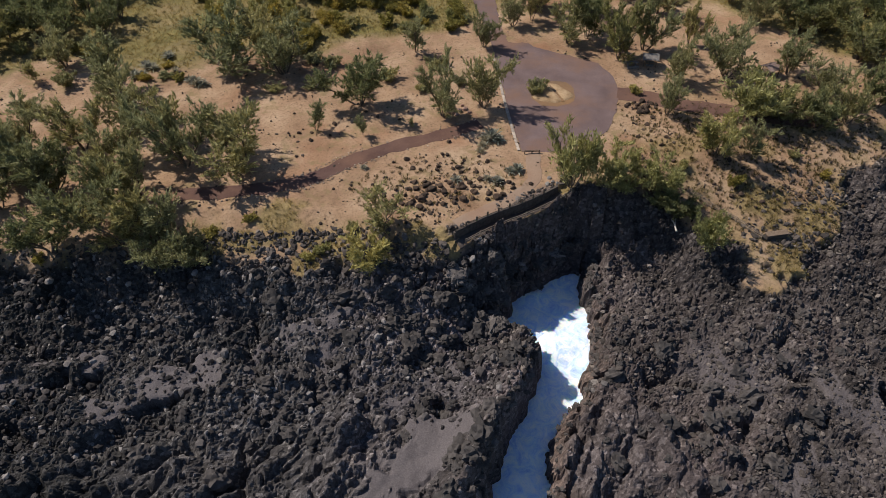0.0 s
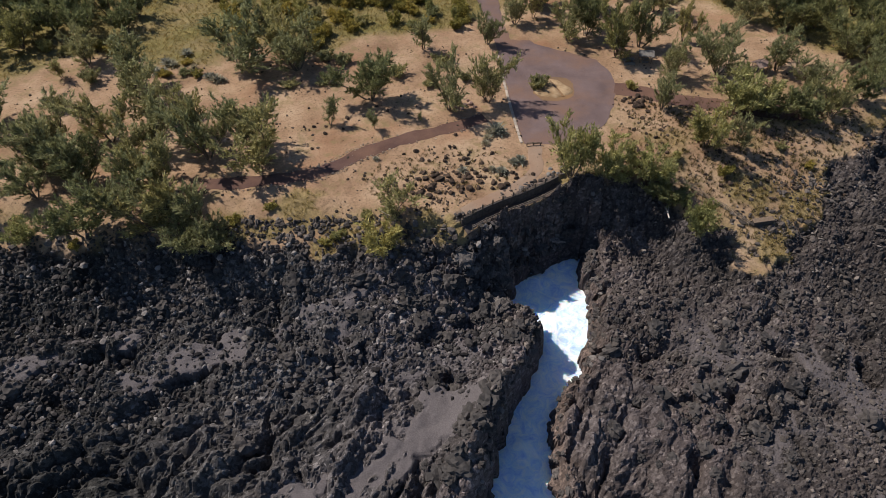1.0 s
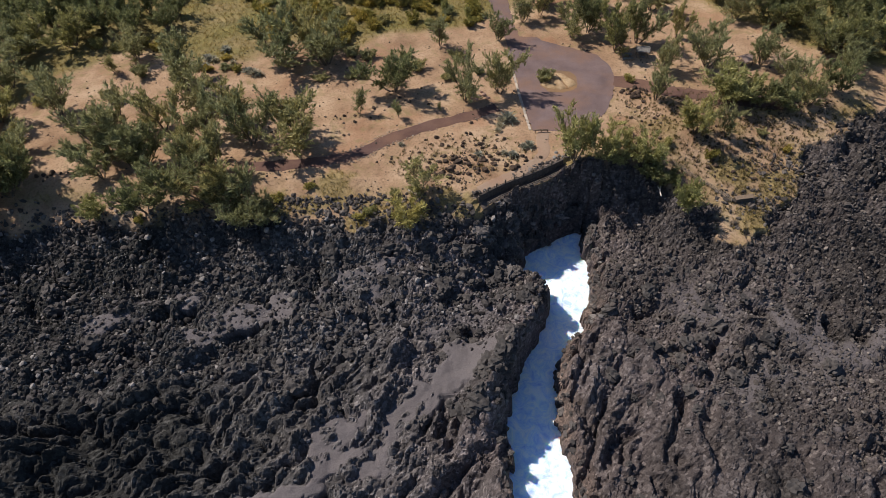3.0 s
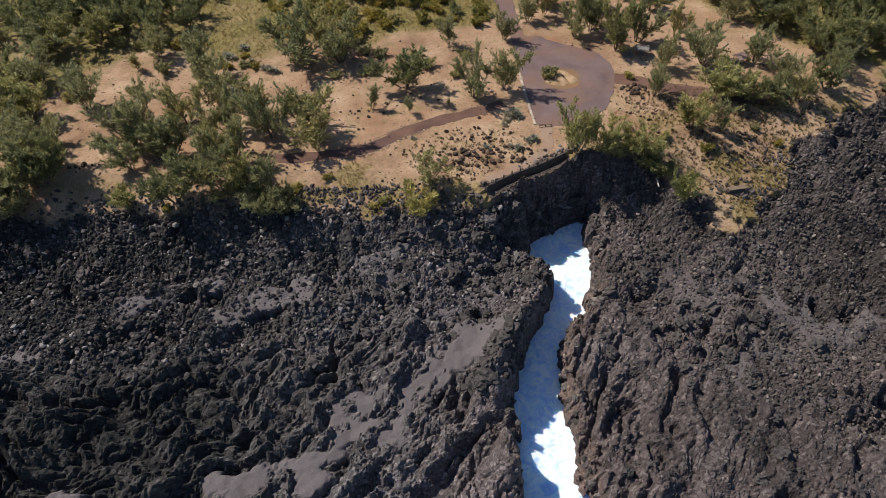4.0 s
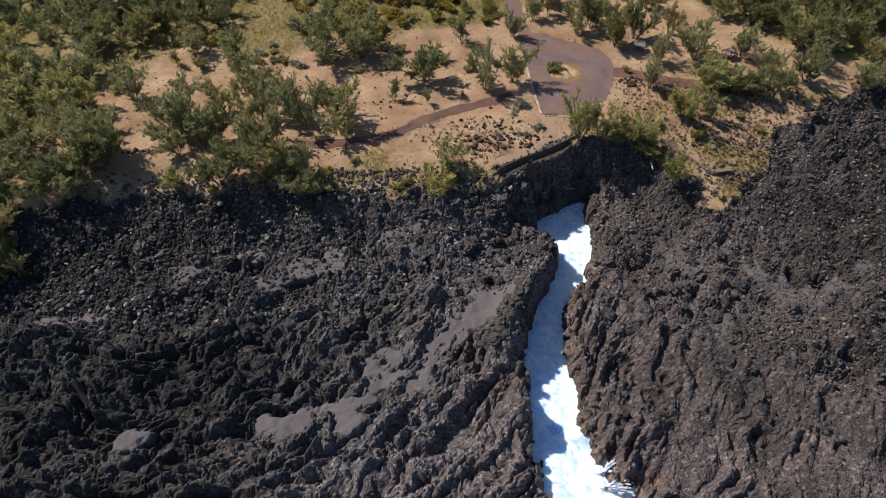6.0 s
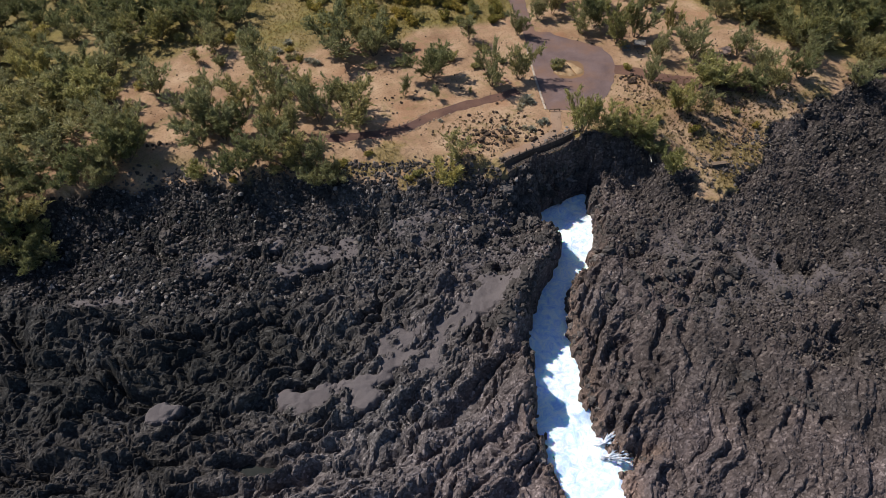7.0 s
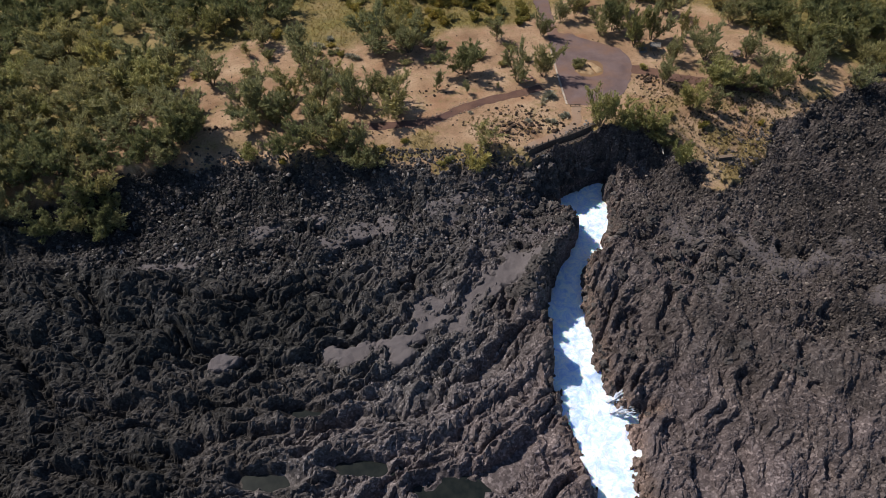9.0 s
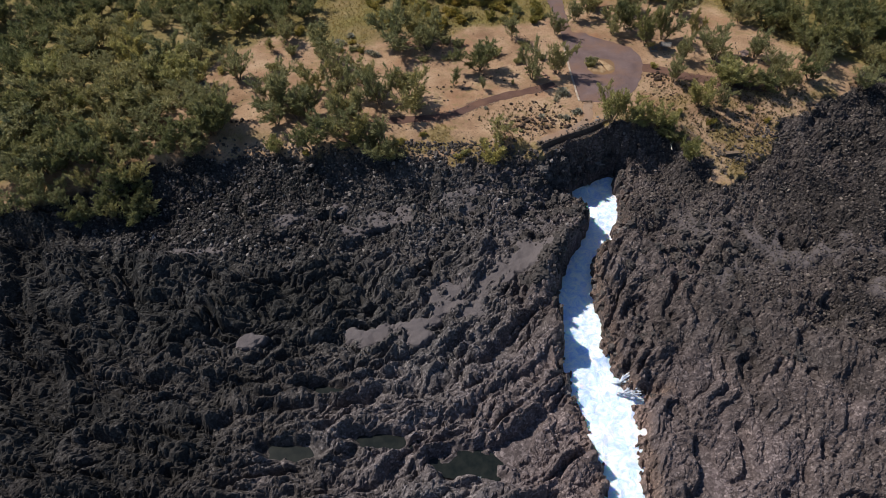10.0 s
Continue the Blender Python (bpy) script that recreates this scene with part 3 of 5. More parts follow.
def sea_spray(x, y, way, reach, seed, n=70):
    """Ragged white splash thrown up at the rocks: lumps of foam that shrink and rise away from the water."""
    rng = random.Random(seed)
    bm = bmesh.new()
    for _ in range(n):
        q = rng.random() ** 1.5
        r = (0.8 - 0.5 * q) * rng.uniform(0.5, 1.1)
        a = way + rng.gauss(0, 0.35)
        at = Vector((math.cos(a) * q * reach, math.sin(a) * q * reach, 0.8 + 1.3 * q + rng.uniform(-0.3, 0.5)))
        flung = pose(0, 0, 0, 0, -rng.uniform(5, 50), math.degrees(a) + rng.uniform(-25, 25)) @ Matrix.Diagonal((1.9, 0.5, 0.45, 1))
        for v in bmesh.ops.create_icosphere(bm, subdivisions=3, radius=r)["verts"]:
            v.co = at + flung @ (v.co * (0.7 + 0.9 * noise.noise(v.co * 2.2 / r + at) + 0.5 * noise.noise(v.co * 5.0 / r + at)))
    ob = part("sea_spray", bm, M_SEA, smooth=True)
    ob.matrix_basis = pose(x, y, SEA)
    ob.data.attributes.new("foam", "FLOAT", "POINT").data.foreach_set("value", [1.0] * len(ob.data.vertices))
    return tagged(ob, "white splash of sea foam thrown against the lava", "sea spray", kind="stuff")


sea_spray(17.6, 3.6, -0.2, 3.4, 1, 46)
sea_spray(17.4, 6.2, 0.5, 2.0, 2, 26)
sea_spray(-12.1, -19.2, 1.9, 1.8, 3, 18)


def tide_pool(cx, cy, rx, ry, level):
    bm = bmesh.new()
    ring = []
    for i in range(36):
        a = 2 * math.pi * i / 36
        r = 1.55 + 0.12 * math.sin(3 * a + cx) + 0.08 * math.sin(7 * a)
        ring.append(bm.verts.new((rx * r * math.cos(a), ry * r * math.sin(a), 0)))
    bm.faces.new(ring)
    low = bmesh.ops.extrude_face_region(bm, geom=bm.faces[:])["geom"]
    bmesh.ops.translate(bm, vec=(0, 0, -0.25), verts=[v for v in low if isinstance(v, bmesh.types.BMVert)])
    ob = part("tide_pool", bm, M_POOL)
    ob.matrix_basis = pose(cx, cy, level)
    return tagged(ob, "still dark green water pooled in the lava", "tide pool", "tide pools", "structure")


def pool_material():
    m, nodes, links, sh = material("still_pool")
    n = noise_node(nodes, links, 0.5, 5)
    links.new(ramp(nodes, links, n.outputs["Fac"], [(0.35, (0.006, 0.009, 0.009)), (0.65, (0.016, 0.019, 0.017))]), sh.inputs["Base Color"])
    sh.inputs["Roughness"].default_value = 0.25
    sh.inputs["Specular IOR Level"].default_value = 0.18
    return m


M_POOL = pool_material()
for row in POOLS:
    tide_pool(*row)


# ---------------------------------------------------------------- roads and paths
def worn_outline(points, every=0.9, jitter=0.18, k=0):
    """A closed outline, resampled and a little ragged."""
    out = []
    for (ax, ay), (bx, by) in zip(points, points[1:] + points[:1]):
        n = max(1, int(math.hypot(bx - ax, by - ay) / every))
        for i in range(n):
            out.append((ax + (bx - ax) * i / n, ay + (by - ay) * i / n))
    a = np.array(out)
    a[:, 0] += jitter * fbm(a[:, 0], a[:, 1], 1.7, 2, 200 + k)
    a[:, 1] += jitter * fbm(a[:, 0], a[:, 1], 1.7, 2, 205 + k)
    return a


def slab(name, points, top, mat, depth=0.3, jitter=0.18, k=0):
    a = worn_outline(points, jitter=jitter, k=k)
    bm = bmesh.new()
    f = bm.faces.new([bm.verts.new((x, y, top)) for x, y in a])
    low = bmesh.ops.extrude_face_region(bm, geom=[f])["geom"]
    bmesh.ops.translate(bm, vec=(0, 0, -depth), verts=[v for v in low if isinstance(v, bmesh.types.BMVert)])
    bmesh.ops.triangulate(bm, faces=[g for g in bm.faces if len(g.verts) > 4])
    return part(name, bm, mat)


def ribbon(name, line, width, mat, lift=0.07, k=0):
    """A strip of path that follows the ground, with ragged edges and a skirt."""
    pts = np.array(line, float)
    s = np.r_[0, np.cumsum(np.hypot(*np.diff(pts, axis=0).T))]
    n = int(s[-1] / 0.5)
    q = np.linspace(0, s[-1], n)
    x, y = np.interp(q, s, pts[:, 0]), np.interp(q, s, pts[:, 1])
    for _ in range(6):
        x[1:-1] = (x[:-2] + 2 * x[1:-1] + x[2:]) / 4
        y[1:-1] = (y[:-2] + 2 * y[1:-1] + y[2:]) / 4
    tx, ty = np.gradient(x), np.gradient(y)
    l = np.hypot(tx, ty)
    nx, ny = -ty / l, tx / l
    verts, faces = [], []
    across = (-1.14, -1, -0.5, 0, 0.5, 1, 1.14)
    for c in across:
        w = width / 2 * (1 + 0.3 * fbm(q, q * 0 + c, 2.0, 2, 210 + k))
        px, py = x + nx * w * c, y + ny * w * c
        pz = height(px, py) + (lift if abs(c) < 1 else 0.04 if abs(c) == 1 else -0.06)
        verts.append(np.stack([px, py, pz], 1))
    verts = np.stack(verts, 1).reshape(-1, 3)
    m = len(across)
    for i in range(n - 1):
        for j in range(m - 1):
            faces.append((i * m + j, i * m + j + 1, (i + 1) * m + j + 1, (i + 1) * m + j))
    return put_mesh(name, verts, faces, mat, smooth=False)


ROAD = [(13.2, 88.3), (12.6, 93.8), (11.6, 103.8), (10.4, 119.5), (9.2, 130.4), (6.4, 146.3), (2, 170), (-6, 220), (-1, 221), (7.6, 170), (11.4, 146.2), (12.4, 132.9), (18.6, 124.3), (24.7, 121.0),
        (31.0, 117.2), (33.1, 112.0), (33.3, 106.3), (31.7, 101.0), (29.3, 94.5), (25.4, 90.6), (19.3, 88.2), (15.4, 88.0)]
road = slab("road", ROAD, UP + 0.05, M_ROAD, 0.4, 0.3)
tagged(road, "worn mauve-grey asphalt road ending in a turning circle", "road", kind="structure")
side = ribbon("track", [(32.8, 106.2), (38.5, 104.9), (43.5, 102.2), (52, 100), (58, 98.5), (70, 97)], 4.0, M_TRACK, 0.09, 3)
tagged(side, "reddish brown dirt track leaving the turning circle", "track", kind="structure")
trail = ribbon("trail", [(6.5, 96.5), (1.4, 94.0), (-9.4, 89.6), (-16.0, 86.0), (-19.8, 82.6), (-22.8, 80.6), (-29.0, 78.8), (-35.3, 77.9), (-43.3, 77.2)], 3.0, M_TRACK, 0.08, 5)
tagged(trail, "narrow red-brown footpath over dry sandy ground", "footpath", kind="structure")
foot = ribbon("lookout_path", [(15.4, 88.4), (15.0, 84.5), (15.0, 80.8), (12.8, 77.5), (9.6, 75.0), (6.0, 72.7), (2.0, 69.9)], 2.2, M_PALE, 0.07, 7)
tagged(foot, "pale trodden path along the lookout wall", "footpath", kind="structure")


M_KERB = plain("pale_concrete_kerb", (0.30, 0.25, 0.21), (0.46, 0.40, 0.34), 2.0, 0.85, 0.3, 0.4)


def kerb_strip():
    """The pale concrete edge on the road's west side, stone by stone."""
    ob = empty("kerb", Matrix())
    line = [(13.1, 88.4), (12.5, 93.8), (11.5, 103.8), (10.3, 119.5)]
    for (ax, ay), (bx, by) in zip(line, line[1:]):
        length = math.hypot(bx - ax, by - ay)
        n = int(length / 1.0)
        for i in range(n):
            t = (i + 0.5) / n
            bm = bmesh.new()
            box(bm, (0.5, length / n - 0.03, 0.24), (ax + (bx - ax) * t - 0.26, ay + (by - ay) * t, UP + 0.06), math.degrees(math.atan2(by - ay, bx - ax)) - 90 + random.uniform(-1.5, 1.5), 0.025)
            part("kerb_stone", bm, M_KERB, ob)
    return tagged(ob, "pale worn kerb stones edging the asphalt road", "kerb", kind="structure")


kerb_strip()


M_STAIN = asphalt_material("mud_stained_asphalt", (0.135, 0.092, 0.062), (0.19, 0.125, 0.080), (0.25, 0.145, 0.070))


def traffic_island():
    """Low mound of pale yellow earth in the turning circle, cut by a brown runnel."""
    ob = empty("traffic_island", pose(20.3, 106.4, UP + 0.04))
    rings, spokes = 12, 44
    verts, faces = [(0, 0, 0.3)], []
    for r in range(1, rings + 1):
        for s in range(spokes):
            a = 2 * math.pi * s / spokes
            edge = 1 + 0.08 * math.sin(3 * a + 1) + 0.05 * math.sin(5 * a)
            q = r / rings
            x, y = 4.0 * q * edge * math.cos(a), 3.5 * q * edge * math.sin(a)
            x, y = x * math.cos(-0.5) - y * math.sin(-0.5), x * math.sin(-0.5) + y * math.cos(-0.5)
            z = 0.42 * (1 - q ** 4) + 0.06 * math.sin(2.3 * x + y) * (1 - q)
            gully = math.exp(-((x - 0.9 + 0.35 * y) / 0.42) ** 2)
            z = z * (1 - 0.8 * gully) - (0.12 if r == rings else 0)
            verts.append((x, y, z))
    for s in range(spokes):
        faces.append((0, 1 + s, 1 + (s + 1) % spokes))
        for r in range(rings - 1):
            a, b = 1 + r * spokes, 1 + (r + 1) * spokes
            faces.append((a + s, b + s, b + (s + 1) % spokes, a + (s + 1) % spokes))
    put_mesh("mound", verts, faces, M_ISLAND, ob, True)
    groove = []
    for i in range(15):
        y = -3.0 + 6.0 * i / 14
        x = 0.9 - 0.35 * y + 0.12 * math.sin(3 * y)
        for dx in (-0.34, 0.34):
            groove.append((x + dx + 0.06 * math.sin(5 * y + dx), y, 0.17 - 0.012 * y * y + (0.03 if dx > 0 else 0)))
    put_mesh("runnel", groove, [(2 * i, 2 * i + 1, 2 * i + 3, 2 * i + 2) for i in range(14)], M_STAIN, ob, False, "brown washed-out runnel")
    return tagged(ob, "oval traffic island of pale eroded yellow earth", "traffic island", kind="structure")


M_ISLAND = plain("yellow_earth", (0.24, 0.15, 0.075), (0.42, 0.30, 0.18), 0.6, 0.9, 0.5)
traffic_island()
stain = slab("mud_stain", [(16.4, 104.6), (18.3, 102.4), (21, 101.7), (23.6, 102.8), (24.9, 105), (24.9, 108.0), (23.9, 110.4), (21.5, 110.9), (19.5, 110.4), (17.0, 108.5)], UP + 0.056, M_STAIN, 0.02, 0.5, 9)
tagged(stain, "orange mud washed over the asphalt round the island", "mud stain", kind="structure")


# ---------------------------------------------------------------- trees and shrubs
def grow(rng, H, W, stems, lean, crowding):
    """Limbs as (points, start radius, end radius) and twigs as (start, way, length)."""
    limbs, twigs = [], []
    up = Vector((0, 0, 1))

    def jog(a):
        return Vector((rng.gauss(0, a), rng.gauss(0, a), rng.gauss(0, a)))

    def limb(p, d, length, seg, r0, r1, rise):
        pts = [p.copy()]
        for _ in range(seg):
            d = (d + jog(0.14) + up * rise + Vector((lean[0], lean[1], 0)) * 0.12).normalized()
            p = p + d * (length / seg)
            pts.append(p.copy())
        limbs.append((pts, r0, r1))
        return pts, d

    for s in range(stems):
        az = 2 * math.pi * (s + rng.random() * 0.7) / stems
        tilt = rng.uniform(0.2, 0.62) if stems > 1 else 0.08
        d = Vector((math.cos(az) * math.sin(tilt), math.sin(az) * math.sin(tilt), math.cos(tilt)))
        r = H * rng.uniform(0.011, 0.017) * (1.5 if stems == 1 else 1)
        pts, d = limb(Vector((math.cos(az) * 0.1, math.sin(az) * 0.1, -0.35)), d, H * rng.uniform(0.55, 0.78), 5, r, r * 0.35, 0.05)
        for i in range(1, 6):
            for _ in range((2 if stems > 2 else 3) if i > 1 else 1):
                a2 = rng.uniform(0, 2 * math.pi)
                out = Vector((math.cos(a2), math.sin(a2), rng.uniform(0.15, 0.7)))
                way = (d * 0.55 + out).normalized()
                sub, way = limb(pts[i], way, H * rng.uniform(0.15, 0.30), 3, r * 0.4, r * 0.12, 0.10)
                for j in range(1, 4):
                    for _ in range(crowding):
                        twigs.append((sub[j], (way * 0.8 + jog(0.55) + up * 0.3).normalized(), H * rng.uniform(0.08, 0.18)))
    reach = max(0.1, np.percentile([math.hypot(t[0].x - lean[0] * H * 0.3, t[0].y - lean[1] * H * 0.3) + t[2] * 0.7 for t in twigs], 92))
    rise = max(t[0].z + t[2] for t in twigs)
    fx, fz = 0.5 * W / reach, H / rise
    fix = Matrix.Diagonal((fx, fx, fz))
    return [([fix @ p for p in pts], a, b) for pts, a, b in limbs], [(fix @ p, (fix @ d).normalized(), l) for p, d, l in twigs]


def tubes(limbs, sides=5):
    verts, faces = [], []
    for pts, r0, r1 in limbs:
        base = len(verts)
        for i, p in enumerate(pts):
            d = (pts[min(i + 1, len(pts) - 1)] - pts[max(i - 1, 0)]).normalized()
            a = d.orthogonal().normalized()
            b = d.cross(a)
            r = r0 + (r1 - r0) * i / (len(pts) - 1)
            for s in range(sides):
                t = 2 * math.pi * s / sides
                verts.append(p + a * (r * math.cos(t)) + b * (r * math.sin(t)))
        for i in range(len(pts) - 1):
            for s in range(sides):
                q, w = base + i * sides, base + (i + 1) * sides
                faces.append((q + s, q + (s + 1) % sides, w + (s + 1) % sides, w + s))
        faces.append(tuple(base + (len(pts) - 1) * sides + s for s in range(sides)))
    return verts, faces


def sprays(seed, twigs, per, length, width, spread, upward):
    """Narrow blades in loose tufts along the twigs."""
    rs = np.random.RandomState(seed)
    start = np.repeat(np.array([t[0] for t in twigs]), per, 0)
    way = np.repeat(np.array([t[1] for t in twigs]), per, 0)
    reach = np.repeat(np.array([t[2] for t in twigs]), per)
    n = len(start)
    q = rs.uniform(0.0, 1.0, n)
    p = start + way * (reach * q)[:, None] + rs.normal(0, spread, (n, 3)) * (1.05 - 0.85 * q)[:, None]
    d = way * 0.9 + np.array([0, 0, upward * 0.6]) + rs.normal(0, 0.4, (n, 3))
    d /= np.linalg.norm(d, axis=1)[:, None]
    side = np.cross(d, rs.normal(0, 1, (n, 3)))
    side /= np.linalg.norm(side, axis=1)[:, None]
    l = (length * rs.uniform(0.55, 1.25, n))[:, None]
    w = (width * rs.uniform(0.6, 1.3, n))[:, None]
    blade = np.stack([p + side * w * 0.5, p + d * l, p - side * w * 0.5], 1)
    return blade.reshape(-1, 3), np.arange(3 * n).reshape(-1, 3)


def make_tree(name, seed, H, W, stems, lean, leaf, per=20, length=0.62, width=0.19, spread=0.22, upward=0.55, crowding=2, bark=None, trunk_name="trunk"):
    rng = random.Random(seed)
    limbs, twigs = grow(rng, H, W, stems, lean, crowding)
    ob = empty(name, Matrix())
    v, f = tubes(limbs, 4)
    put_mesh(trunk_name, v, f, bark or M_BARK, ob, True)
    if per:
        v, q = sprays(seed, twigs, per, length, width, spread, upward)
        crown = new("crown", array_mesh("crown", v, q, leaf))
        crown.parent = ob
    return ob


KINDS = {}
LABELS = {"tall": "tall upright grey-green coastal tree with feathery foliage", "wide": "broad many-stemmed grey-green tree with an open crown", "swept": "wind-bent grey-green tree with slanting stems",
          "dark": "dark green dense coastal tree on dry ground", "light": "yellow-green bushy young tree with upright sprays", "sparse": "thin young tree with sparse grey-green foliage",
          "dense": "dense round bright green tree with a low crown"}


def template(kind, *args, **kw):
    ob = make_tree("tree", *args, **kw)
    tagged(ob, LABELS[kind], "tree", "coastal trees")
    KINDS.setdefault(kind, []).append(ob)


for i in range(3):
    template("tall", 100 + i, 10, 7.5, 3, (0.25 - 0.15 * i, 0.1), M_LEAF, per=22)
    template("wide", 200 + i, 9, 10, 5, (0.12 * i - 0.1, 0.05), M_LEAF, per=17)
for i in range(2):
    template("swept", 300 + i, 9, 9, 3, (-0.75, 0.25), M_LEAF, per=21)
    template("dark", 400 + i, 9, 9.5, 4, (-0.15, 0.1), M_LEAF_DARK, per=24, spread=0.26)
    template("light", 500 + i, 8, 7, 4, (-0.1, 0.05), M_LEAF_LIGHT, per=18, length=0.6, upward=0.6, spread=0.28)
    template("sparse", 600 + i, 8, 6.5, 2, (-0.2, 0.1), M_LEAF, per=13, length=0.55)
template("dense", 700, 8, 9.5, 6, (0, 0), M_LEAF_LIGHT, per=16, length=0.6, width=0.24, spread=0.34, crowding=2)
template("dense", 701, 8, 9, 6, (0, 0), M_LEAF_DARK, per=16, length=0.6, width=0.24, spread=0.34, crowding=2)

USED = set()
SIZES = {"tall": (10, 7.5), "wide": (9, 10), "swept": (9, 9), "dark": (9, 9.5), "light": (8, 7), "sparse": (8, 6.5), "dense": (8, 9.5)}


def plant(kind, x, y, h, w, pick=None):
    base = KINDS[kind][(len(USED) if pick is None else pick) % len(KINDS[kind])]
    size = SIZES[kind]
    sx, sz = 1.16 * w / size[1], 1.06 * h / size[0]
    turn = random.uniform(-35, 35) if kind in ("swept", "tall") else random.uniform(0, 360)
    m = pose(x, y, ground_z(x, y) - 0.05, 0, 0, turn) @ Matrix.Diagonal((sx, sx, sz, 1))
    got = copy_thing(base, m)
    USED.add(got.name)
    return got


TREES = [
    ("swept", -71.6, 80.9, 12, 11), ("wide", -72.5, 89, 9.5, 10), ("swept", -65.5, 77.5, 10.5, 11.5), ("wide", -78, 118, 8, 9), ("wide", -87.3, 95.8, 10.5, 11), ("sparse", -82, 112.8, 5, 4.5), ("wide", -103.4, 106.3, 9, 12),
    ("tall", -65.3, 108.1, 12, 11.5), ("tall", -43.1, 115.5, 13.5, 14), ("wide", -32.3, 114.7, 10.5, 12.5), ("wide", -37.5, 122, 11, 12),
    ("swept", -63.1, 89.8, 10, 11), ("tall", -54.3, 87.0, 11, 8.8), ("swept", -43.5, 84.4, 12, 11.5), ("tall", -33.6, 82.6, 12, 11), ("wide", -48.5, 92, 10, 10),
    ("wide", -37.5, 88.5, 9.5, 9), ("tall", -58.0, 97.5, 10.5, 9),
    ("dark", -15.8, 103.3, 10.5, 12.5), ("sparse", -6.1, 123.2, 8.5, 7.2), ("tall", -0.4, 99.2, 12, 7.8), ("wide", 7.2, 101.8, 11, 8.3), ("wide", 8.0, 124.6, 7.5, 6.5),
    ("sparse", -23.0, 94.7, 6.0, 4.2), ("sparse", -14.5, 93.3, 4.2, 2.6), ("sparse", -5.8, 95.5, 2.6, 1.5), ("sparse", -9.0, 68.9, 7.5, 8),
    ("wide", 14.8, 133.6, 8, 7), ("sparse", 19, 136, 8, 6), ("tall", 25.7, 125.8, 10, 7.5), ("dark", 35.2, 118.8, 12, 10), ("tall", 41, 122.5, 12, 9), ("dark", 30, 128, 11, 9),
    ("wide", 45, 110.1, 8.2, 6.8), ("tall", 50.8, 124.5, 9, 5.2), ("wide", 54.7, 111.4, 10.5, 11), ("wide", 67.2, 112.5, 8.5, 8.6), ("wide", 40.5, 98.6, 8, 6.4),
    ("dense", 54.8, 97.4, 8.6, 10.5), ("light", 46.3, 87.6, 8.4, 7), ("sparse", 52.4, 86.9, 7.4, 5.2), ("wide", 67.3, 132.8, 9, 9), ("light", 20.7, 79.2, 11, 7.5), ("light", 25.6, 78.6, 8, 6.6),
    ("light", 34.9, 78.6, 6.6, 7), ("light", 31.8, 81.0, 4.5, 5), ("light", 40.9, 69.0, 7.4, 5.6), ("light", -11.3, 63.4, 5.0, 6.6), ("light", -69.6, 66, 5.2, 5.2),
    ("dark", 60.5, 96.5, 6.5, 8), ("dark", 66.5, 95.5, 7, 8), ("wide", 72, 96.8, 8, 7.5), ("wide", 71, 104, 7.5, 8), ("dark", 79.5, 101.4, 8, 7.5), ("wide", 84, 107.5, 8, 8), ("wide", 95, 100, 8.5, 9.5),
    ("dense", 38.2, 75.5, 4.0, 5.5, 1), ("dense", 35.5, 77.2, 3.6, 4.6, 1), ("light", 29.0, 78.9, 4.5, 5),
    ("dark", -60, 66.8, 9.5, 10.5), ("dark", -92, 67.5, 9, 10), ("dark", -87, 72.5, 10, 10), ("dark", -97, 63.5, 9, 10), ("wide", -90, 63, 8, 9), ("swept", -49, 76, 10, 10),
    ("wide", -54.5, 71.5, 10, 10.5), ("swept", -47.5, 68.2, 10, 12), ("dark", -63, 78, 9, 9), ("wide", -41.5, 65.2, 8, 8.5), ("swept", -52, 78, 9.5, 9), ("swept", -42.5, 68, 10, 10.5), ("swept", -70.5, 74.5, 10, 11), ("wide", -38, 66, 7.5, 7.5),
]
for row in TREES:
    plant(*row)

# the closed wood on the west side, the wood east of the picnic ground, and the slopes behind
def inside(x, y, poly):
    hit = False
    for (ax, ay), (bx, by) in zip(poly, poly[1:] + poly[:1]):
        if (ay > y) != (by > y) and x < (bx - ax) * (y - ay) / (by - ay) + ax:
            hit = not hit
    return hit


WOOD_WEST = [(-215, 175), (-215, 62), (-142, 56), (-116, 54), (-98, 64), (-87, 68), (-85, 75), (-88, 84), (-98, 95), (-110, 104), (-110, 116), (-94, 121), (-88, 128), (-74, 126), (-71, 140), (-66, 175)]
WOOD_EAST = [(71, 140), (76, 122), (84, 114), (100, 105), (150, 110), (150, 178), (68, 178)]
WOOD_BACK = [(-50, 148), (-8, 143), (0, 150), (-6, 176), (-52, 176)]
WOOD_MID = [(14, 140), (66, 138), (70, 176), (12, 176)]
WOOD_SHORE = [(-152, 72), (-152, 44), (-120, 37), (-99, 42), (-96, 50), (-101, 59), (-116, 62)]
pick = random.Random(5)


FAR = []


def wood(poly, spacing, kinds, low, high, keep=1.0, single=None):
    """Plants a wood; trees outside the plan stretch `single` (x from, x to, y to) are joined into one far wood."""
    xs, ys = [p[0] for p in poly], [p[1] for p in poly]
    y = min(ys)
    while y < max(ys):
        x = min(xs)
        while x < max(xs):
            px, py = x + pick.uniform(-0.42, 0.42) * spacing, y + pick.uniform(-0.42, 0.42) * spacing
            if inside(px, py, poly) and pick.random() < keep:
                h = pick.uniform(low, high)
                row = (pick.choice(kinds), px, py, h, h * pick.uniform(0.95, 1.3), pick.randrange(9))
                if single and not (single[0] < px < single[1] and py < single[2]):
                    FAR.append(row)
                else:
                    plant(*row)
            x += spacing
        y += spacing


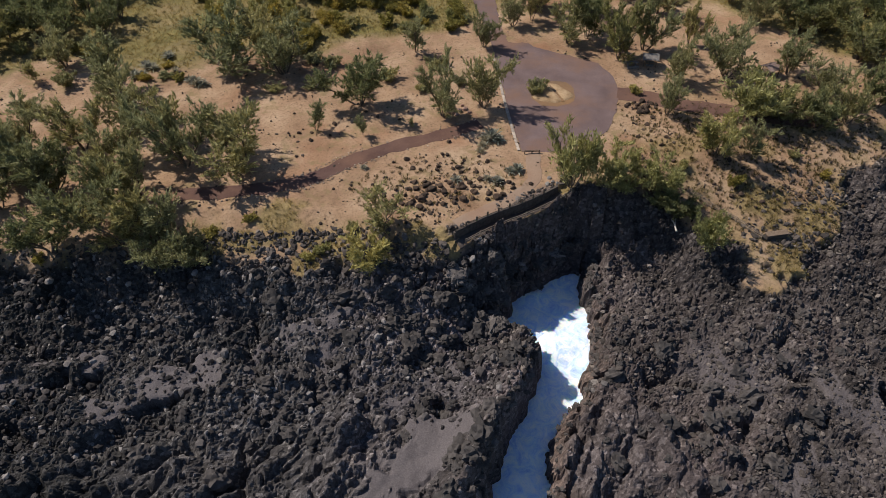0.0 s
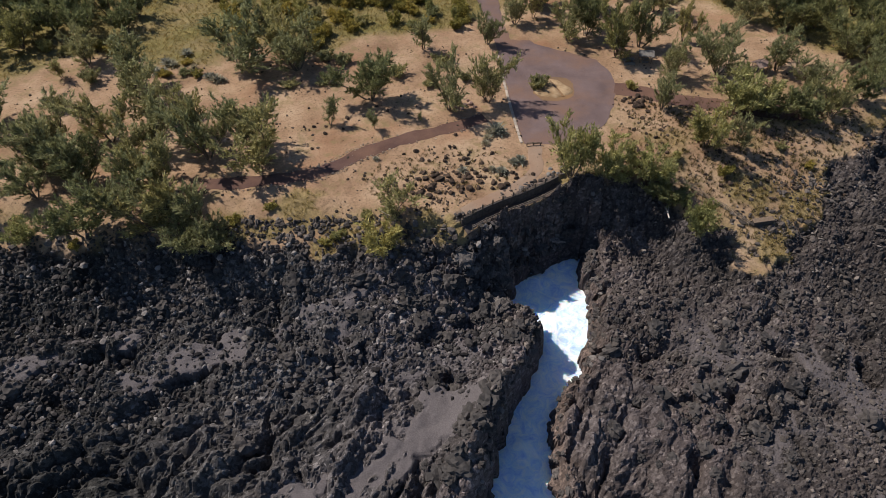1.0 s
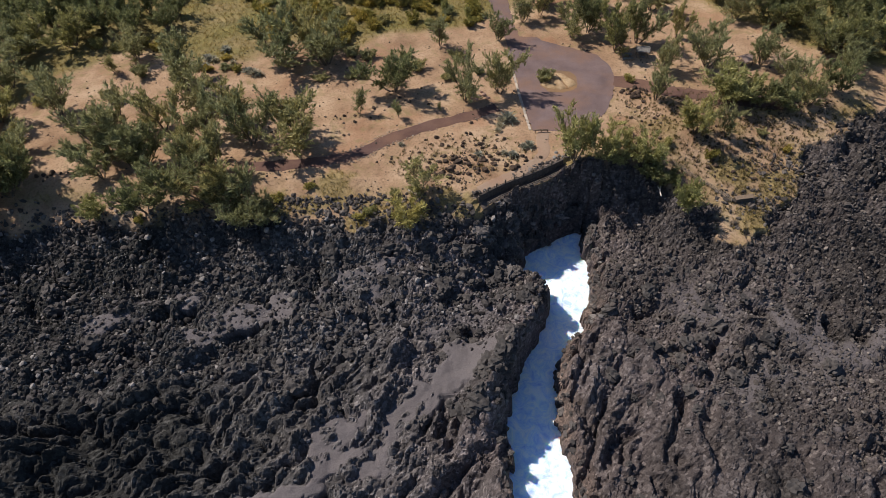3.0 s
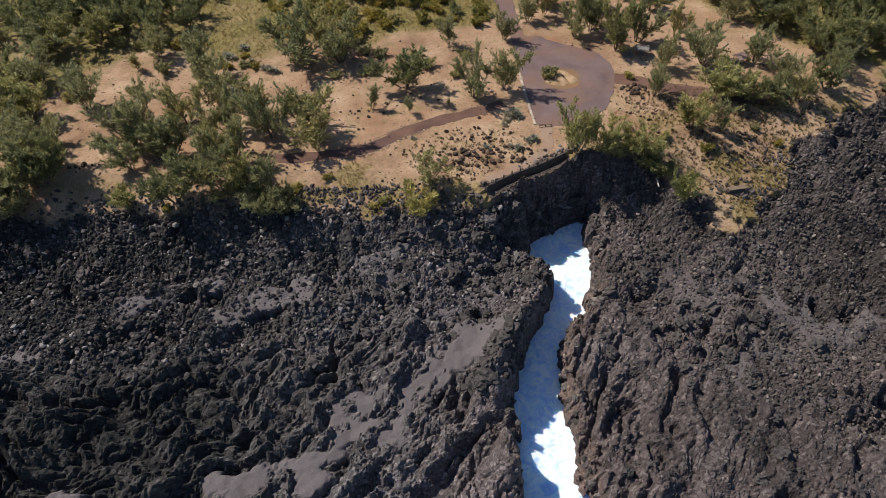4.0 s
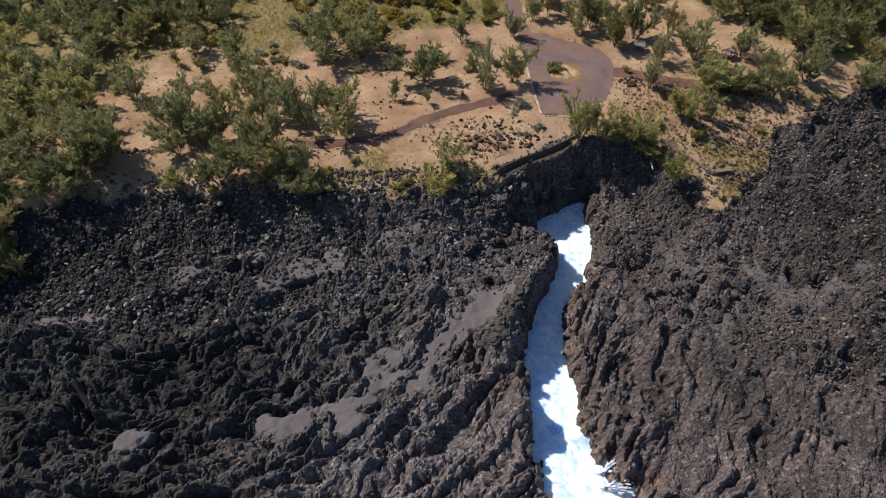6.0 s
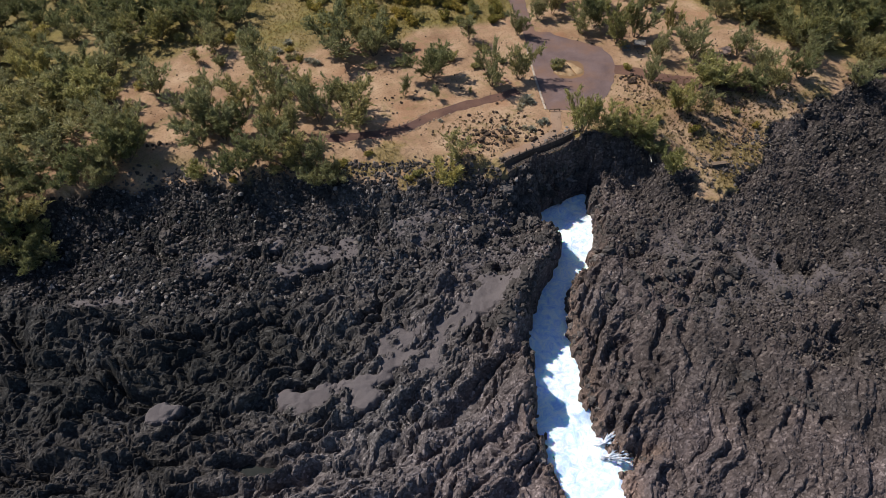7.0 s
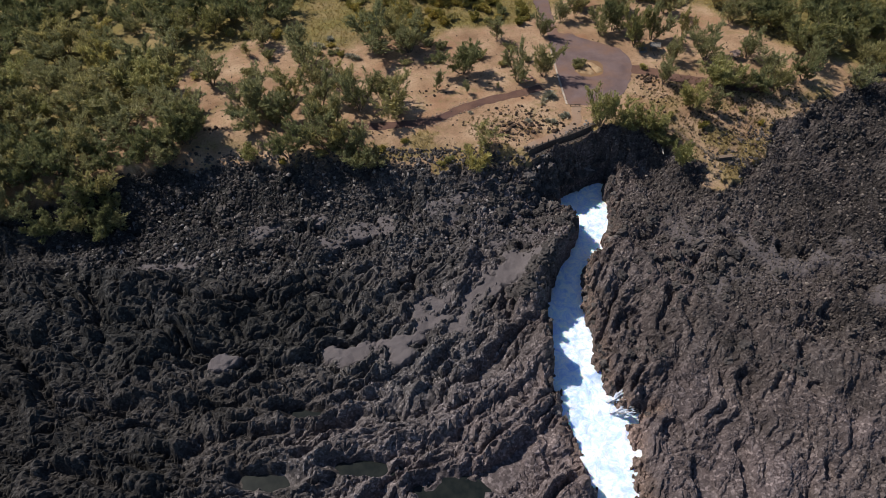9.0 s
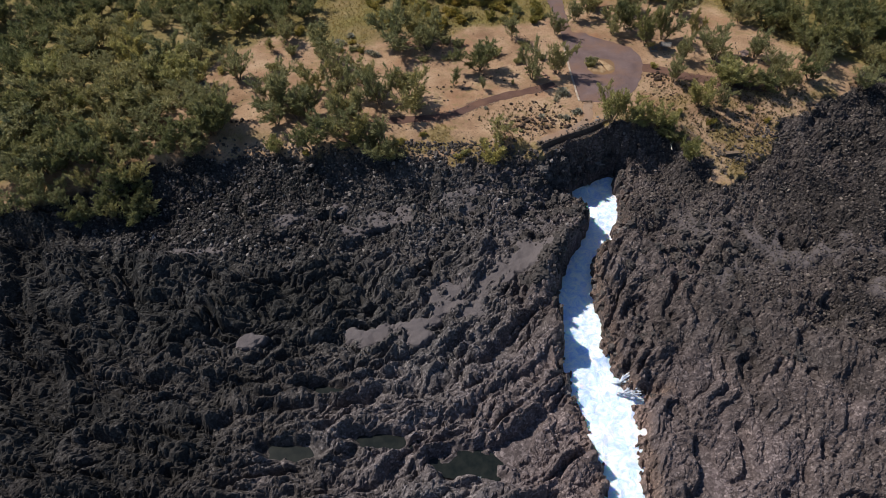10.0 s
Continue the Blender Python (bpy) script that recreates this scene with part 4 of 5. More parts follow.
wood(WOOD_WEST, 7.8, ["dark", "wide", "tall", "dark", "wide", "swept", "light"], 6.0, 11.0, 0.93, (-150, 0, 128))
wood(WOOD_EAST, 7.6, ["dark", "wide", "dark", "tall"], 6.5, 10.5, 1.0, (0, 112, 140))
wood(WOOD_BACK, 8.5, ["wide", "dark"], 5.0, 8.5, 0.8, (-60, 0, 156))
wood(WOOD_MID, 9.0, ["wide", "tall", "dark"], 7.0, 10.0, 0.85, (0, 80, 156))
wood(WOOD_SHORE, 7.2, ["wide", "dark", "dark", "swept"], 5.5, 8.5)


def far_wood():
    """The farthest trees in one mesh: stems and sprays of the same kinds, thinned."""
    lv, lq, bv, bq, n, m = [], [], [], [], 0, 0
    for kind, x, y, h, w, i in FAR:
        base = KINDS[kind][i % len(KINDS[kind])]
        a = pick.uniform(0, 6.28)
        size = SIZES[kind]
        sx, sz, z0 = w / size[1], h / size[0], ground_z(x, y)
        for child in base.children:
            co = np.empty(len(child.data.vertices) * 3)
            child.data.vertices.foreach_get("co", co)
            co = co.reshape(-1, 3)
            if child.name.startswith("crown"):
                co = co.reshape(-1, 3, 3)[::2]
                mid = co.mean(1, keepdims=True)
                co = (mid + (co - mid) * 1.35).reshape(-1, 3)
            out = np.stack([(co[:, 0] * math.cos(a) - co[:, 1] * math.sin(a)) * sx + x, (co[:, 0] * math.sin(a) + co[:, 1] * math.cos(a)) * sx + y, co[:, 2] * sz + z0], 1)
            if child.name.startswith("crown"):
                lv.append(out)
                lq.append(np.arange(len(out)).reshape(-1, 3) + n)
                n += len(out)
            else:
                quads = np.array([p.vertices[:] for p in child.data.polygons if len(p.vertices) == 4])
                bv.append(out)
                bq.append(quads + m)
                m += len(out)
    ob = empty("far_wood", Matrix())
    for name, v, q, mat in (("foliage", lv, lq, M_LEAF_DARK), ("stems", bv, bq, M_BARK)):
        got = new(name, array_mesh(name, np.concatenate(v), np.concatenate(q), mat))
        got.parent = ob
        got["kind"] = "stuff"
    return tagged(ob, "distant dark green coastal wood on the plateau", "woodland", kind="stuff")


far_wood()
for row in [("swept", -126, 52, 8, 9), ("dark", -131, 60, 7, 8), ("wide", -104, 52.5, 8, 9), ("dark", -113.5, 41.5, 6, 8), ("wide", -99.5, 46, 6.5, 8), ("dark", -108, 45.5, 6.5, 7.5), ("wide", -120, 45, 7, 8)]:
    plant(*row)
for kind in KINDS:
    for ob in KINDS[kind]:
        for o in (*ob.children_recursive, ob):
            bpy.data.objects.remove(o)


# ---------------------------------------------------------------- rocks
def rock_shape(seed, cuts=1):
    """An angular boulder of about one metre: a ball knocked flat on several sides."""
    rng = random.Random(seed)
    bm = bmesh.new()
    bmesh.ops.create_icosphere(bm, subdivisions=cuts, radius=0.5)
    planes = [(Vector((rng.gauss(0, 1), rng.gauss(0, 1), rng.gauss(0, 1))).normalized(), rng.uniform(0.26, 0.42)) for _ in range(9)]
    for v in bm.verts:
        for n, d in planes:
            over = v.co.dot(n) - d
            if over > 0:
                v.co -= n * over
        v.co *= 1 + rng.uniform(-0.07, 0.07)
    return bm


def crag_shape(seed):
    """A jagged lava rock of about one metre: knobbed, creased and broken."""
    rng = random.Random(seed)
    bm = bmesh.new()
    bmesh.ops.create_icosphere(bm, subdivisions=3, radius=0.5)
    off = Vector((rng.uniform(-50, 50), rng.uniform(-50, 50), rng.uniform(-50, 50)))
    for v in bm.verts:
        p = v.co * 2.6 + off
        v.co *= 0.62 + 0.75 * abs(noise.noise(p)) + 0.55 * abs(noise.noise(p * 2.3)) + 0.22 * noise.noise(p * 5.0)
    return bm


ROCKS = []
for i in range(8):
    bm = rock_shape(40 + i, 2 if i < 4 else 1)
    me = bpy.data.meshes.new("boulder")
    bm.to_mesh(me)
    bm.free()
    me.materials.append(M_ROCK)
    ROCKS.append(me)
spread = random.Random(11)


def boulder(x, y, size, label="dark angular lava boulder on sandy ground", group="boulders by the lookout"):
    ob = new("boulder", spread.choice(ROCKS))
    s = Matrix.Diagonal((size * spread.uniform(0.8, 1.3), size * spread.uniform(0.8, 1.2), size * spread.uniform(0.65, 1.0), 1))
    ob.matrix_basis = pose(x, y, ground_z(x, y) + size * 0.12, spread.uniform(-25, 25), spread.uniform(-25, 25), spread.uniform(0, 360)) @ s
    return tagged(ob, label, "boulder", group)


def clear_of_paths(x, y):
    on_road = inside(x, y, ROAD)
    a, off = lookout(np.array([x]), np.array([y]))
    return not on_road and not (-0.1 < a[0] < 1.15 and -2.9 < off[0] < 4)


for cx, cy, rx, ry, n, low, high in [(3, 78.5, 9, 2.6, 46, 0.5, 1.15), (-3, 75.5, 6, 3, 34, 0.5, 1.2), (0, 84, 8, 4, 26, 0.35, 0.9), (-12, 78, 7, 5, 16, 0.3, 0.8), (36.5, 101, 2.2, 3.0, 30, 0.5, 1.1),
                                       (-30, 95, 22, 14, 20, 0.3, 0.75), (40, 88, 11, 9, 46, 0.3, 0.8), (55, 80, 12, 8, 40, 0.4, 0.95), (-18, 99, 12, 8, 8, 0.4, 0.9), (-80.5, 76, 3.2, 0.8, 7, 0.5, 1.0)]:
    done = 0
    while done < n:
        x, y = cx + rx * max(-1.4, min(1.4, spread.gauss(0, 0.55))), cy + ry * max(-1.4, min(1.4, spread.gauss(0, 0.55)))
        if clear_of_paths(x, y):
            boulder(x, y, 1.25 * spread.uniform(low, high) * spread.uniform(0.8, 1.1), group="boulders on the sandy slope")
            done += 1


def joined_rocks(name, pts, sizes, mat, templates, sink=0.1):
    """Many rocks in one mesh, each turned and stretched at random."""
    rs = np.random.RandomState(len(pts))
    z = height(pts[:, 0], pts[:, 1])
    vs, fs, n = [], [], 0
    which = rs.randint(0, len(templates), len(pts))
    for k, (tv, tf) in enumerate(templates):
        idx = np.where(which == k)[0]
        m = len(idx)
        a, b = rs.uniform(0, 6.28, m), rs.uniform(-0.6, 0.6, m)
        s = sizes[idx][:, None, None] * rs.uniform(0.55, 1.55, (m, 1, 3)) * np.array([1, 1, 0.85])
        v = tv[None] * s
        v = np.stack([v[..., 0], v[..., 1] * np.cos(b)[:, None] - v[..., 2] * np.sin(b)[:, None], v[..., 1] * np.sin(b)[:, None] + v[..., 2] * np.cos(b)[:, None]], -1)
        v = np.stack([v[..., 0] * np.cos(a)[:, None] - v[..., 1] * np.sin(a)[:, None], v[..., 0] * np.sin(a)[:, None] + v[..., 1] * np.cos(a)[:, None], v[..., 2]], -1)
        v = v + np.stack([pts[idx, 0], pts[idx, 1], z[idx] + sizes[idx] * sink], 1)[:, None]
        vs.append(v.reshape(-1, 3))
        fs.append((tf[None] + (np.arange(m) * len(tv))[:, None, None]).reshape(-1, 3) + n)
        n += m * len(tv)
    return new(name, array_mesh(name, np.concatenate(vs), np.concatenate(fs), mat))


def arrays(bm):
    bmesh.ops.triangulate(bm, faces=bm.faces)
    bm.verts.index_update()
    got = np.array([v.co[:] for v in bm.verts]), np.array([[v.index for v in f.verts] for f in bm.faces])
    bm.free()
    return got


def island_rock(name, a, b, c):
    """Rock whose tone changes from block to block."""
    m, nodes, links, sh = material(name)
    geo = nodes.new("ShaderNodeNewGeometry")
    colour = ramp(nodes, links, geo.outputs["Random Per Island"], [(0.0, a), (0.82, b), (1.0, c)])
    n = noise_node(nodes, links, 4.0, 7, 0.7)
    colour = mix(nodes, links, 0.6, colour, ramp(nodes, links, n.outputs["Fac"], [(0.3, (0.5, 0.5, 0.5)), (0.7, (1.4, 1.4, 1.4))]), "MULTIPLY")
    links.new(colour, sh.inputs["Base Color"])
    sh.inputs["Roughness"].default_value = 0.88
    sh.inputs["Specular IOR Level"].default_value = 0.25
    bump(nodes, links, n.outputs["Fac"], 0.6, 0.08, sh)
    return m


M_BLOCKS = island_rock("loose_lava_blocks", (0.024, 0.021, 0.021), (0.080, 0.071, 0.069), (0.25, 0.228, 0.217))
M_CLIFF = island_rock("cliff_lava_rock", (0.042, 0.037, 0.036), (0.098, 0.087, 0.083), (0.18, 0.16, 0.15))
crags = []
while len(crags) < 640:
    x, y = spread.uniform(-6, 36), spread.uniform(2, 78)
    gap = cleft_gap(np.array([x]), np.array([y]))[0]
    a, off = lookout(np.array([x]), np.array([y]))
    head = y > 57
    if 0.3 < gap < (8 if head and x < 20 else 2.0) and (off[0] > 2.4 or y < 62 or a[0] > 1.15) and (head or spread.random() < 0.4):
        crags.append((x, y, spread.uniform(0.5, 1.1) if y < 57 or x > 20 or off[0] < 4.2 else spread.uniform(0.8, 2.2)))
crags = np.array(crags)
cliff = joined_rocks("cliff_rocks", crags[:, :2], crags[:, 2], M_CLIFF, [arrays(crag_shape(140 + i)) for i in range(7)], 0.02)
tagged(cliff, "large black lava rocks lodged on the cleft's cliffs", "lava rocks", kind="stuff")
M_LUMP = plain("rugged_lava", (0.034, 0.031, 0.031), (0.088, 0.081, 0.080), 1.8, 0.9, 0.7, 0.5)
LUMPS = []
for i in range(9):
    bm = crag_shape(180 + i)
    me = bpy.data.meshes.new("lava_boulder")
    bm.to_mesh(me)
    bm.free()
    me.materials.append(M_LUMP)
    LUMPS.append(me)
done = 0
while done < 296:
    x, y = spread.choice([(spread.uniform(-9, 13), spread.uniform(28, 62)), (spread.uniform(-90, 9), spread.uniform(30, 63)), (spread.uniform(-26, 10), spread.uniform(38, 64)), (spread.uniform(20, 60), spread.uniform(12, 62))])
    px, py = np.array([x]), np.array([y])
    if cleft_gap(px, py)[0] > 0.9 and soil_share(px, py)[0] < 0.2 and ash_zone(px, py)[0] < 0.6 and fbm(px, py, 9, 2, 330)[0] > -0.1:
        size = 1.0 + 2.2 * spread.random() ** 2.2
        ob = new("lava_boulder", spread.choice(LUMPS))
        ob.matrix_basis = pose(x, y, ground_z(x, y), spread.uniform(-30, 30), spread.uniform(-30, 30), spread.uniform(0, 360)) @ Matrix.Diagonal((size * spread.uniform(0.8, 1.4), size, size * spread.uniform(0.6, 0.95), 1))
        tagged(ob, "large rugged black lava boulder among the rubble" if size > 1.9 else "rugged black lava boulder among smaller rubble", "boulder", "boulders on the lava shelf")
        done += 1
brink = []
while len(brink) < 1700:
    cx, cy, rx, ry = spread.choice([(-9, 66, 9, 2.8), (-9, 66, 9, 2.8), (4, 64.5, 5, 2.4), (-26, 66.5, 9, 2.4), (-26, 69.2, 13, 0.9), (-48, 67, 13, 2.4), (-74, 66, 13, 2.6), (66, 80, 10, 4), (56, 71, 9, 3)])
    x, y = cx + rx * spread.gauss(0, 0.6), cy + ry * spread.gauss(0, 0.6)
    if clear_of_paths(x, y):
        brink.append((x, y, spread.uniform(0.25, 0.85) + 0.7 * spread.random() ** 3))
brink = np.array(brink)
M_PEBBLE = island_rock("dark_pebbles", (0.05, 0.038, 0.03), (0.10, 0.075, 0.058), (0.22, 0.16, 0.11))
M_BRINK = island_rock("brown_scarp_rocks", (0.040, 0.034, 0.031), (0.098, 0.083, 0.075), (0.20, 0.17, 0.15))
edge_rocks = joined_rocks("scarp_rocks", brink[:, :2], brink[:, 2], M_BRINK, [arrays(rock_shape(160 + i, 1)) for i in range(5)], 0.08)
tagged(edge_rocks, "brown lava rocks in dry grass on the scarp's brink", "lava rocks", kind="stuff")
rs = np.random.RandomState(3)
cand = np.stack([rs.uniform(-112, 112, 90000), rs.uniform(4, 106, 90000)], 1)
keep = (soil_share(cand[:, 0], cand[:, 1]) < 0.6) & (flow_share(cand[:, 0], cand[:, 1]) < rs.uniform(0, 0.9, len(cand))) & (cleft_gap(cand[:, 0], cand[:, 1]) > 0.9) & (ash_zone(cand[:, 0], cand[:, 1]) < rs.uniform(0.3, 3.0, len(cand)))
cand = cand[keep][:30000]
sizes = (0.28 + 1.0 * rs.power(1.0, len(cand)) ** 4) * (1 - 0.25 * (cand[:, 0] > 22))
east = cand[:, 0] + 5 * fbm(cand[:, 0], cand[:, 1], 9, 2, 310) > 26
east |= (cand[:, 0] > 8) & (cand[:, 1] + 6 * fbm(cand[:, 0], cand[:, 1], 6, 2, 312) > 50)
for mat, these, label in ((M_BLOCKS, ~east, "loose angular black and grey lava blocks"), (M_BRINK, east, "loose brownish weathered lava blocks")):
    rubble = joined_rocks("lava_blocks", cand[these], sizes[these], mat, [arrays(rock_shape(70 + i)) for i in range(6)])
    tagged(rubble, label, "lava rubble", kind="stuff")
cand = np.stack([rs.uniform(-90, 85, 30000), rs.uniform(60, 125, 30000)], 1)
bias = 0.12 + 0.42 * step(26, 40, cand[:, 0]) * step(108, 92, cand[:, 1]) + 0.5 * (np.hypot((cand[:, 0] - 0) / 13, (cand[:, 1] - 78) / 8) < 1)
keep = (soil_share(cand[:, 0], cand[:, 1]) > 0.4) & (rs.uniform(0, 1, len(cand)) < bias) & (fbm(cand[:, 0], cand[:, 1], 4, 2, 300) > -0.15)
cand = np.array([p for p in cand[keep] if clear_of_paths(*p)])[:7000]
pebbles = joined_rocks("pebbles", cand, 0.16 + 0.42 * rs.power(1.0, len(cand)) ** 2, M_PEBBLE, [arrays(rock_shape(90 + i, 1)) for i in range(4)])
tagged(pebbles, "small dark stones strewn over dry soil", "stones", kind="stuff")


edge_line = np.array([(6.5, 96.5), (1.4, 94.0), (-9.4, 89.6), (-16.0, 86.0), (-19.8, 82.6), (-22.8, 80.6), (-29.0, 78.8), (-35.3, 77.9), (-43.3, 77.2)])
q = rs.uniform(0, len(edge_line) - 1, 420)
i = np.minimum(q.astype(int), len(edge_line) - 2)
p = edge_line[i] + (edge_line[i + 1] - edge_line[i]) * (q - i)[:, None]
d = edge_line[i + 1] - edge_line[i]
d = d / np.linalg.norm(d, axis=1)[:, None]
side_of = np.where(rs.uniform(0, 1, 420) < 0.5, -1, 1) * rs.uniform(1.3, 2.2, 420)
M_PALESTONE = island_rock("pale_edge_stones", (0.16, 0.115, 0.085), (0.30, 0.23, 0.175), (0.46, 0.38, 0.30))
stones = joined_rocks("path_stones", p + np.stack([-d[:, 1], d[:, 0]], 1) * side_of[:, None], 0.15 + 0.3 * rs.power(1.0, 420) ** 2, M_PALESTONE, [arrays(rock_shape(120 + i)) for i in range(3)])
tagged(stones, "pale stones along the edges of the footpath", "stones", kind="stuff")

# ---------------------------------------------------------------- low plants
def agave_mesh(seed):
    """A rosette of long pointed fleshy leaves, each folded along its middle."""
    rng = random.Random(seed)
    verts, faces = [], []
    for i in range(46):
        az = i * 2.39996 + rng.uniform(-0.2, 0.2)
        rise = 0.12 + 1.25 * (i / 46) + rng.uniform(-0.12, 0.12)
        length, wide = rng.uniform(0.85, 1.15) * (1.0 - 0.25 * i / 46), 0.085
        h, v = math.cos(rise), math.sin(rise)
        side = Vector((-math.sin(az), math.cos(az), 0))
        b = len(verts)
        for q, w, sag in ((0.05, 0.6, 0), (0.4, 1.0, 0.02), (0.75, 0.7, -0.01), (1.0, 0.0, -0.09)):
            p = Vector((math.cos(az) * h, math.sin(az) * h, v)) * (length * q) + Vector((0, 0, sag + 0.05))
            verts += [p - side * wide * w + Vector((0, 0, 0.03 * w)), p - Vector((0, 0, 0.02 * w)), p + side * wide * w + Vector((0, 0, 0.03 * w))]
        for r in range(3):
            for c in range(2):
                faces.append((b + 3 * r + c, b + 3 * r + c + 1, b + 3 * r + c + 4, b + 3 * r + c + 3))
    ob = put_mesh("agave", verts, faces, M_AGAVE)
    me = ob.data
    bpy.data.objects.remove(ob)
    return me


AGAVES = [agave_mesh(i) for i in range(3)]
for x, y, s in [(-57.9, 121.6, 1.9), (-61.1, 117.6, 2.1), (-59.6, 117.0, 1.7), (-62.2, 113.8, 2.1), (-60.6, 114.0, 1.6), (-49.0, 111.0, 2.2), (-50.6, 112.0, 1.7), (-54.8, 115.8, 1.3), (-47.6, 110.6, 1.6), (-58.5, 101.8, 1.6),
                (8.4, 92.0, 2.5), (6.6, 89.8, 1.3), (7.2, 91.4, 1.7), (9.4, 91.2, 1.6), (6.2, 88.2, 1.2), (12.2, 83.0, 1.7), (11.0, 82.6, 1.3), (8.7, 80.0, 1.5), (7.1, 80.6, 1.2), (2.0, 80.4, 1.3), (-13.4, 83.9, 1.0),
                (-92, 87, 1.9), (-94, 89.5, 1.8), (-96, 91, 1.9), (-93.5, 84.5, 1.6), (-97.5, 93, 1.6)]:
    ob = new("agave", spread.choice(AGAVES))
    ob.matrix_basis = pose(x, y, ground_z(x, y) - 0.03, 0, 0, spread.uniform(0, 360)) @ Matrix.Scale(s, 4)
    tagged(ob, "blue-grey agave rosette with long pointed leaves", "agave", "agaves")


def make_shrub(seed, leaf, per=11, h=2.2, w=3.2, length=0.42, width=0.16):
    return make_tree("shrub", seed, h, w, 6, (0, 0), leaf, per=per, length=length, width=width, spread=0.16, upward=0.5, crowding=1, trunk_name="stems")


SHRUBS = [tagged(make_shrub(800 + i, [M_SCRUB, M_LEAF, M_LEAF_LIGHT][i % 3]), ["low olive-yellow scrub bush in dry grass", "low grey-green shrub on dry ground", "small bright green shrub in the scrub"][i % 3], "shrub", "scrub bushes") for i in range(6)]


def shrub(x, y, h, w, i):
    return copy_thing(SHRUBS[i % 6], pose(x, y, ground_z(x, y) - 0.04, 0, 0, spread.uniform(0, 360)) @ Matrix.Diagonal((w / 3.2, w / 3.2, h / 2.2, 1)))


SCRUBLAND = [(-48, 124), (-30, 124), (-22, 130), (2, 131), (6, 142), (-2, 160), (-60, 160), (-58, 141), (-50, 136)]
for _ in range(150):
    x, y = spread.uniform(-60, 6), spread.uniform(122, 160)
    if inside(x, y, SCRUBLAND):
        shrub(x, y, spread.uniform(1.4, 3.2), spread.uniform(2.4, 5.0), spread.choice((0, 0, 3, 1, 2, 0)))
for x, y, h, w, i in [(-74.7, 110.7, 3.2, 4.2, 4), (-77.9, 101.3, 3.0, 4.2, 1), (17.6, 107.2, 2.6, 3.9, 1), (17.2, 106.3, 2.0, 3.2, 4), (-18.5, 66.5, 1.6, 2.6, 2), (-20.5, 65.5, 1.3, 2.4, 2), (48, 81.5, 2.2, 3.0, 0), (36, 106.3, 1.8, 2.6, 2),
                      (-60, 113, 1.4, 3.0, 0), (-56, 113.5, 1.3, 3.2, 1), (-53, 113, 1.3, 3.0, 0), (-57, 118, 1.1, 2.8, 3), (-23, 117, 2.2, 4, 1), (-11, 112, 2.2, 4.2, 4), (-27, 119, 1.8, 4, 1), (-2, 117, 2.0, 4.0, 4),
                      (-4, 108, 1.8, 3.2, 1), (3, 110, 1.8, 3.0, 4), (-33, 108.5, 1.4, 4.0, 4), (-26, 109, 1.2, 3.6, 4), (-84, 123, 2.0, 4, 2), (-90, 124, 2.4, 4, 2), (-79, 124.5, 2.0, 4, 3), (-75, 123, 2.4, 4, 0),
                      (-14, 70, 1.3, 2.2, 1), (-30, 72, 1.0, 2.4, 0), (-36, 70, 1.1, 2.6, 3), (-61, 65, 1.2, 2.6, 0), (-94, 100, 2.0, 3.6, 5), (-69, 120, 1.6, 3.2, 2), (40, 84, 1.5, 2.2, 2), (60, 88, 1.4, 2.4, 4), (64, 84, 1.2, 2.2, 0)]:
    shrub(x, y, h, w, i)
for ob in SHRUBS:
    for o in (*ob.children_recursive, ob):
        bpy.data.objects.remove(o)


M_HERB = leaf_material("olive_brown_herbs", (0.045, 0.040, 0.018), (0.12, 0.10, 0.045))


def tufts(name, pts, blades, tall, mat, label):
    """Grass: narrow blades in clumps, all in one mesh."""
    rs = np.random.RandomState(len(pts) + 1)
    p = np.repeat(pts, blades, 0)
    z = np.repeat(height(pts[:, 0], pts[:, 1]), blades)
    n = len(p)
    a, r = rs.uniform(0, 6.28, n), rs.uniform(0, 0.28, n)
    root = np.stack([p[:, 0] + r * np.cos(a), p[:, 1] + r * np.sin(a), z - 0.05], 1)
    d = np.stack([np.cos(a) * rs.uniform(0.1, 0.8, n), np.sin(a) * rs.uniform(0.1, 0.8, n), np.ones(n)], 1)
    l = (tall * rs.uniform(0.5, 1.3, n))[:, None]
    side = np.stack([-np.sin(a), np.cos(a), 0 * a], 1) * 0.045
    tri = np.stack([root - side, root + side, root + d * l], 1).reshape(-1, 3)
    ob = new(name, array_mesh(name, tri, np.arange(3 * n).reshape(-1, 3), mat))
    return tagged(ob, label, "grass", kind="stuff")


cand = np.stack([rs.uniform(-100, 90, 60000), rs.uniform(58, 150, 60000)], 1)
g = np.maximum(grass_share(cand[:, 0], cand[:, 1]), straw_share(cand[:, 0], cand[:, 1])) * soil_share(cand[:, 0], cand[:, 1])
cand = cand[(g > rs.uniform(0.25, 1.2, len(g)))]
cand = np.array([p for p in cand if clear_of_paths(*p)])[:9000]
tufts("dry_grass", cand, 8, 0.5, M_STRAW, "sun-bleached straw-coloured grass tufts")

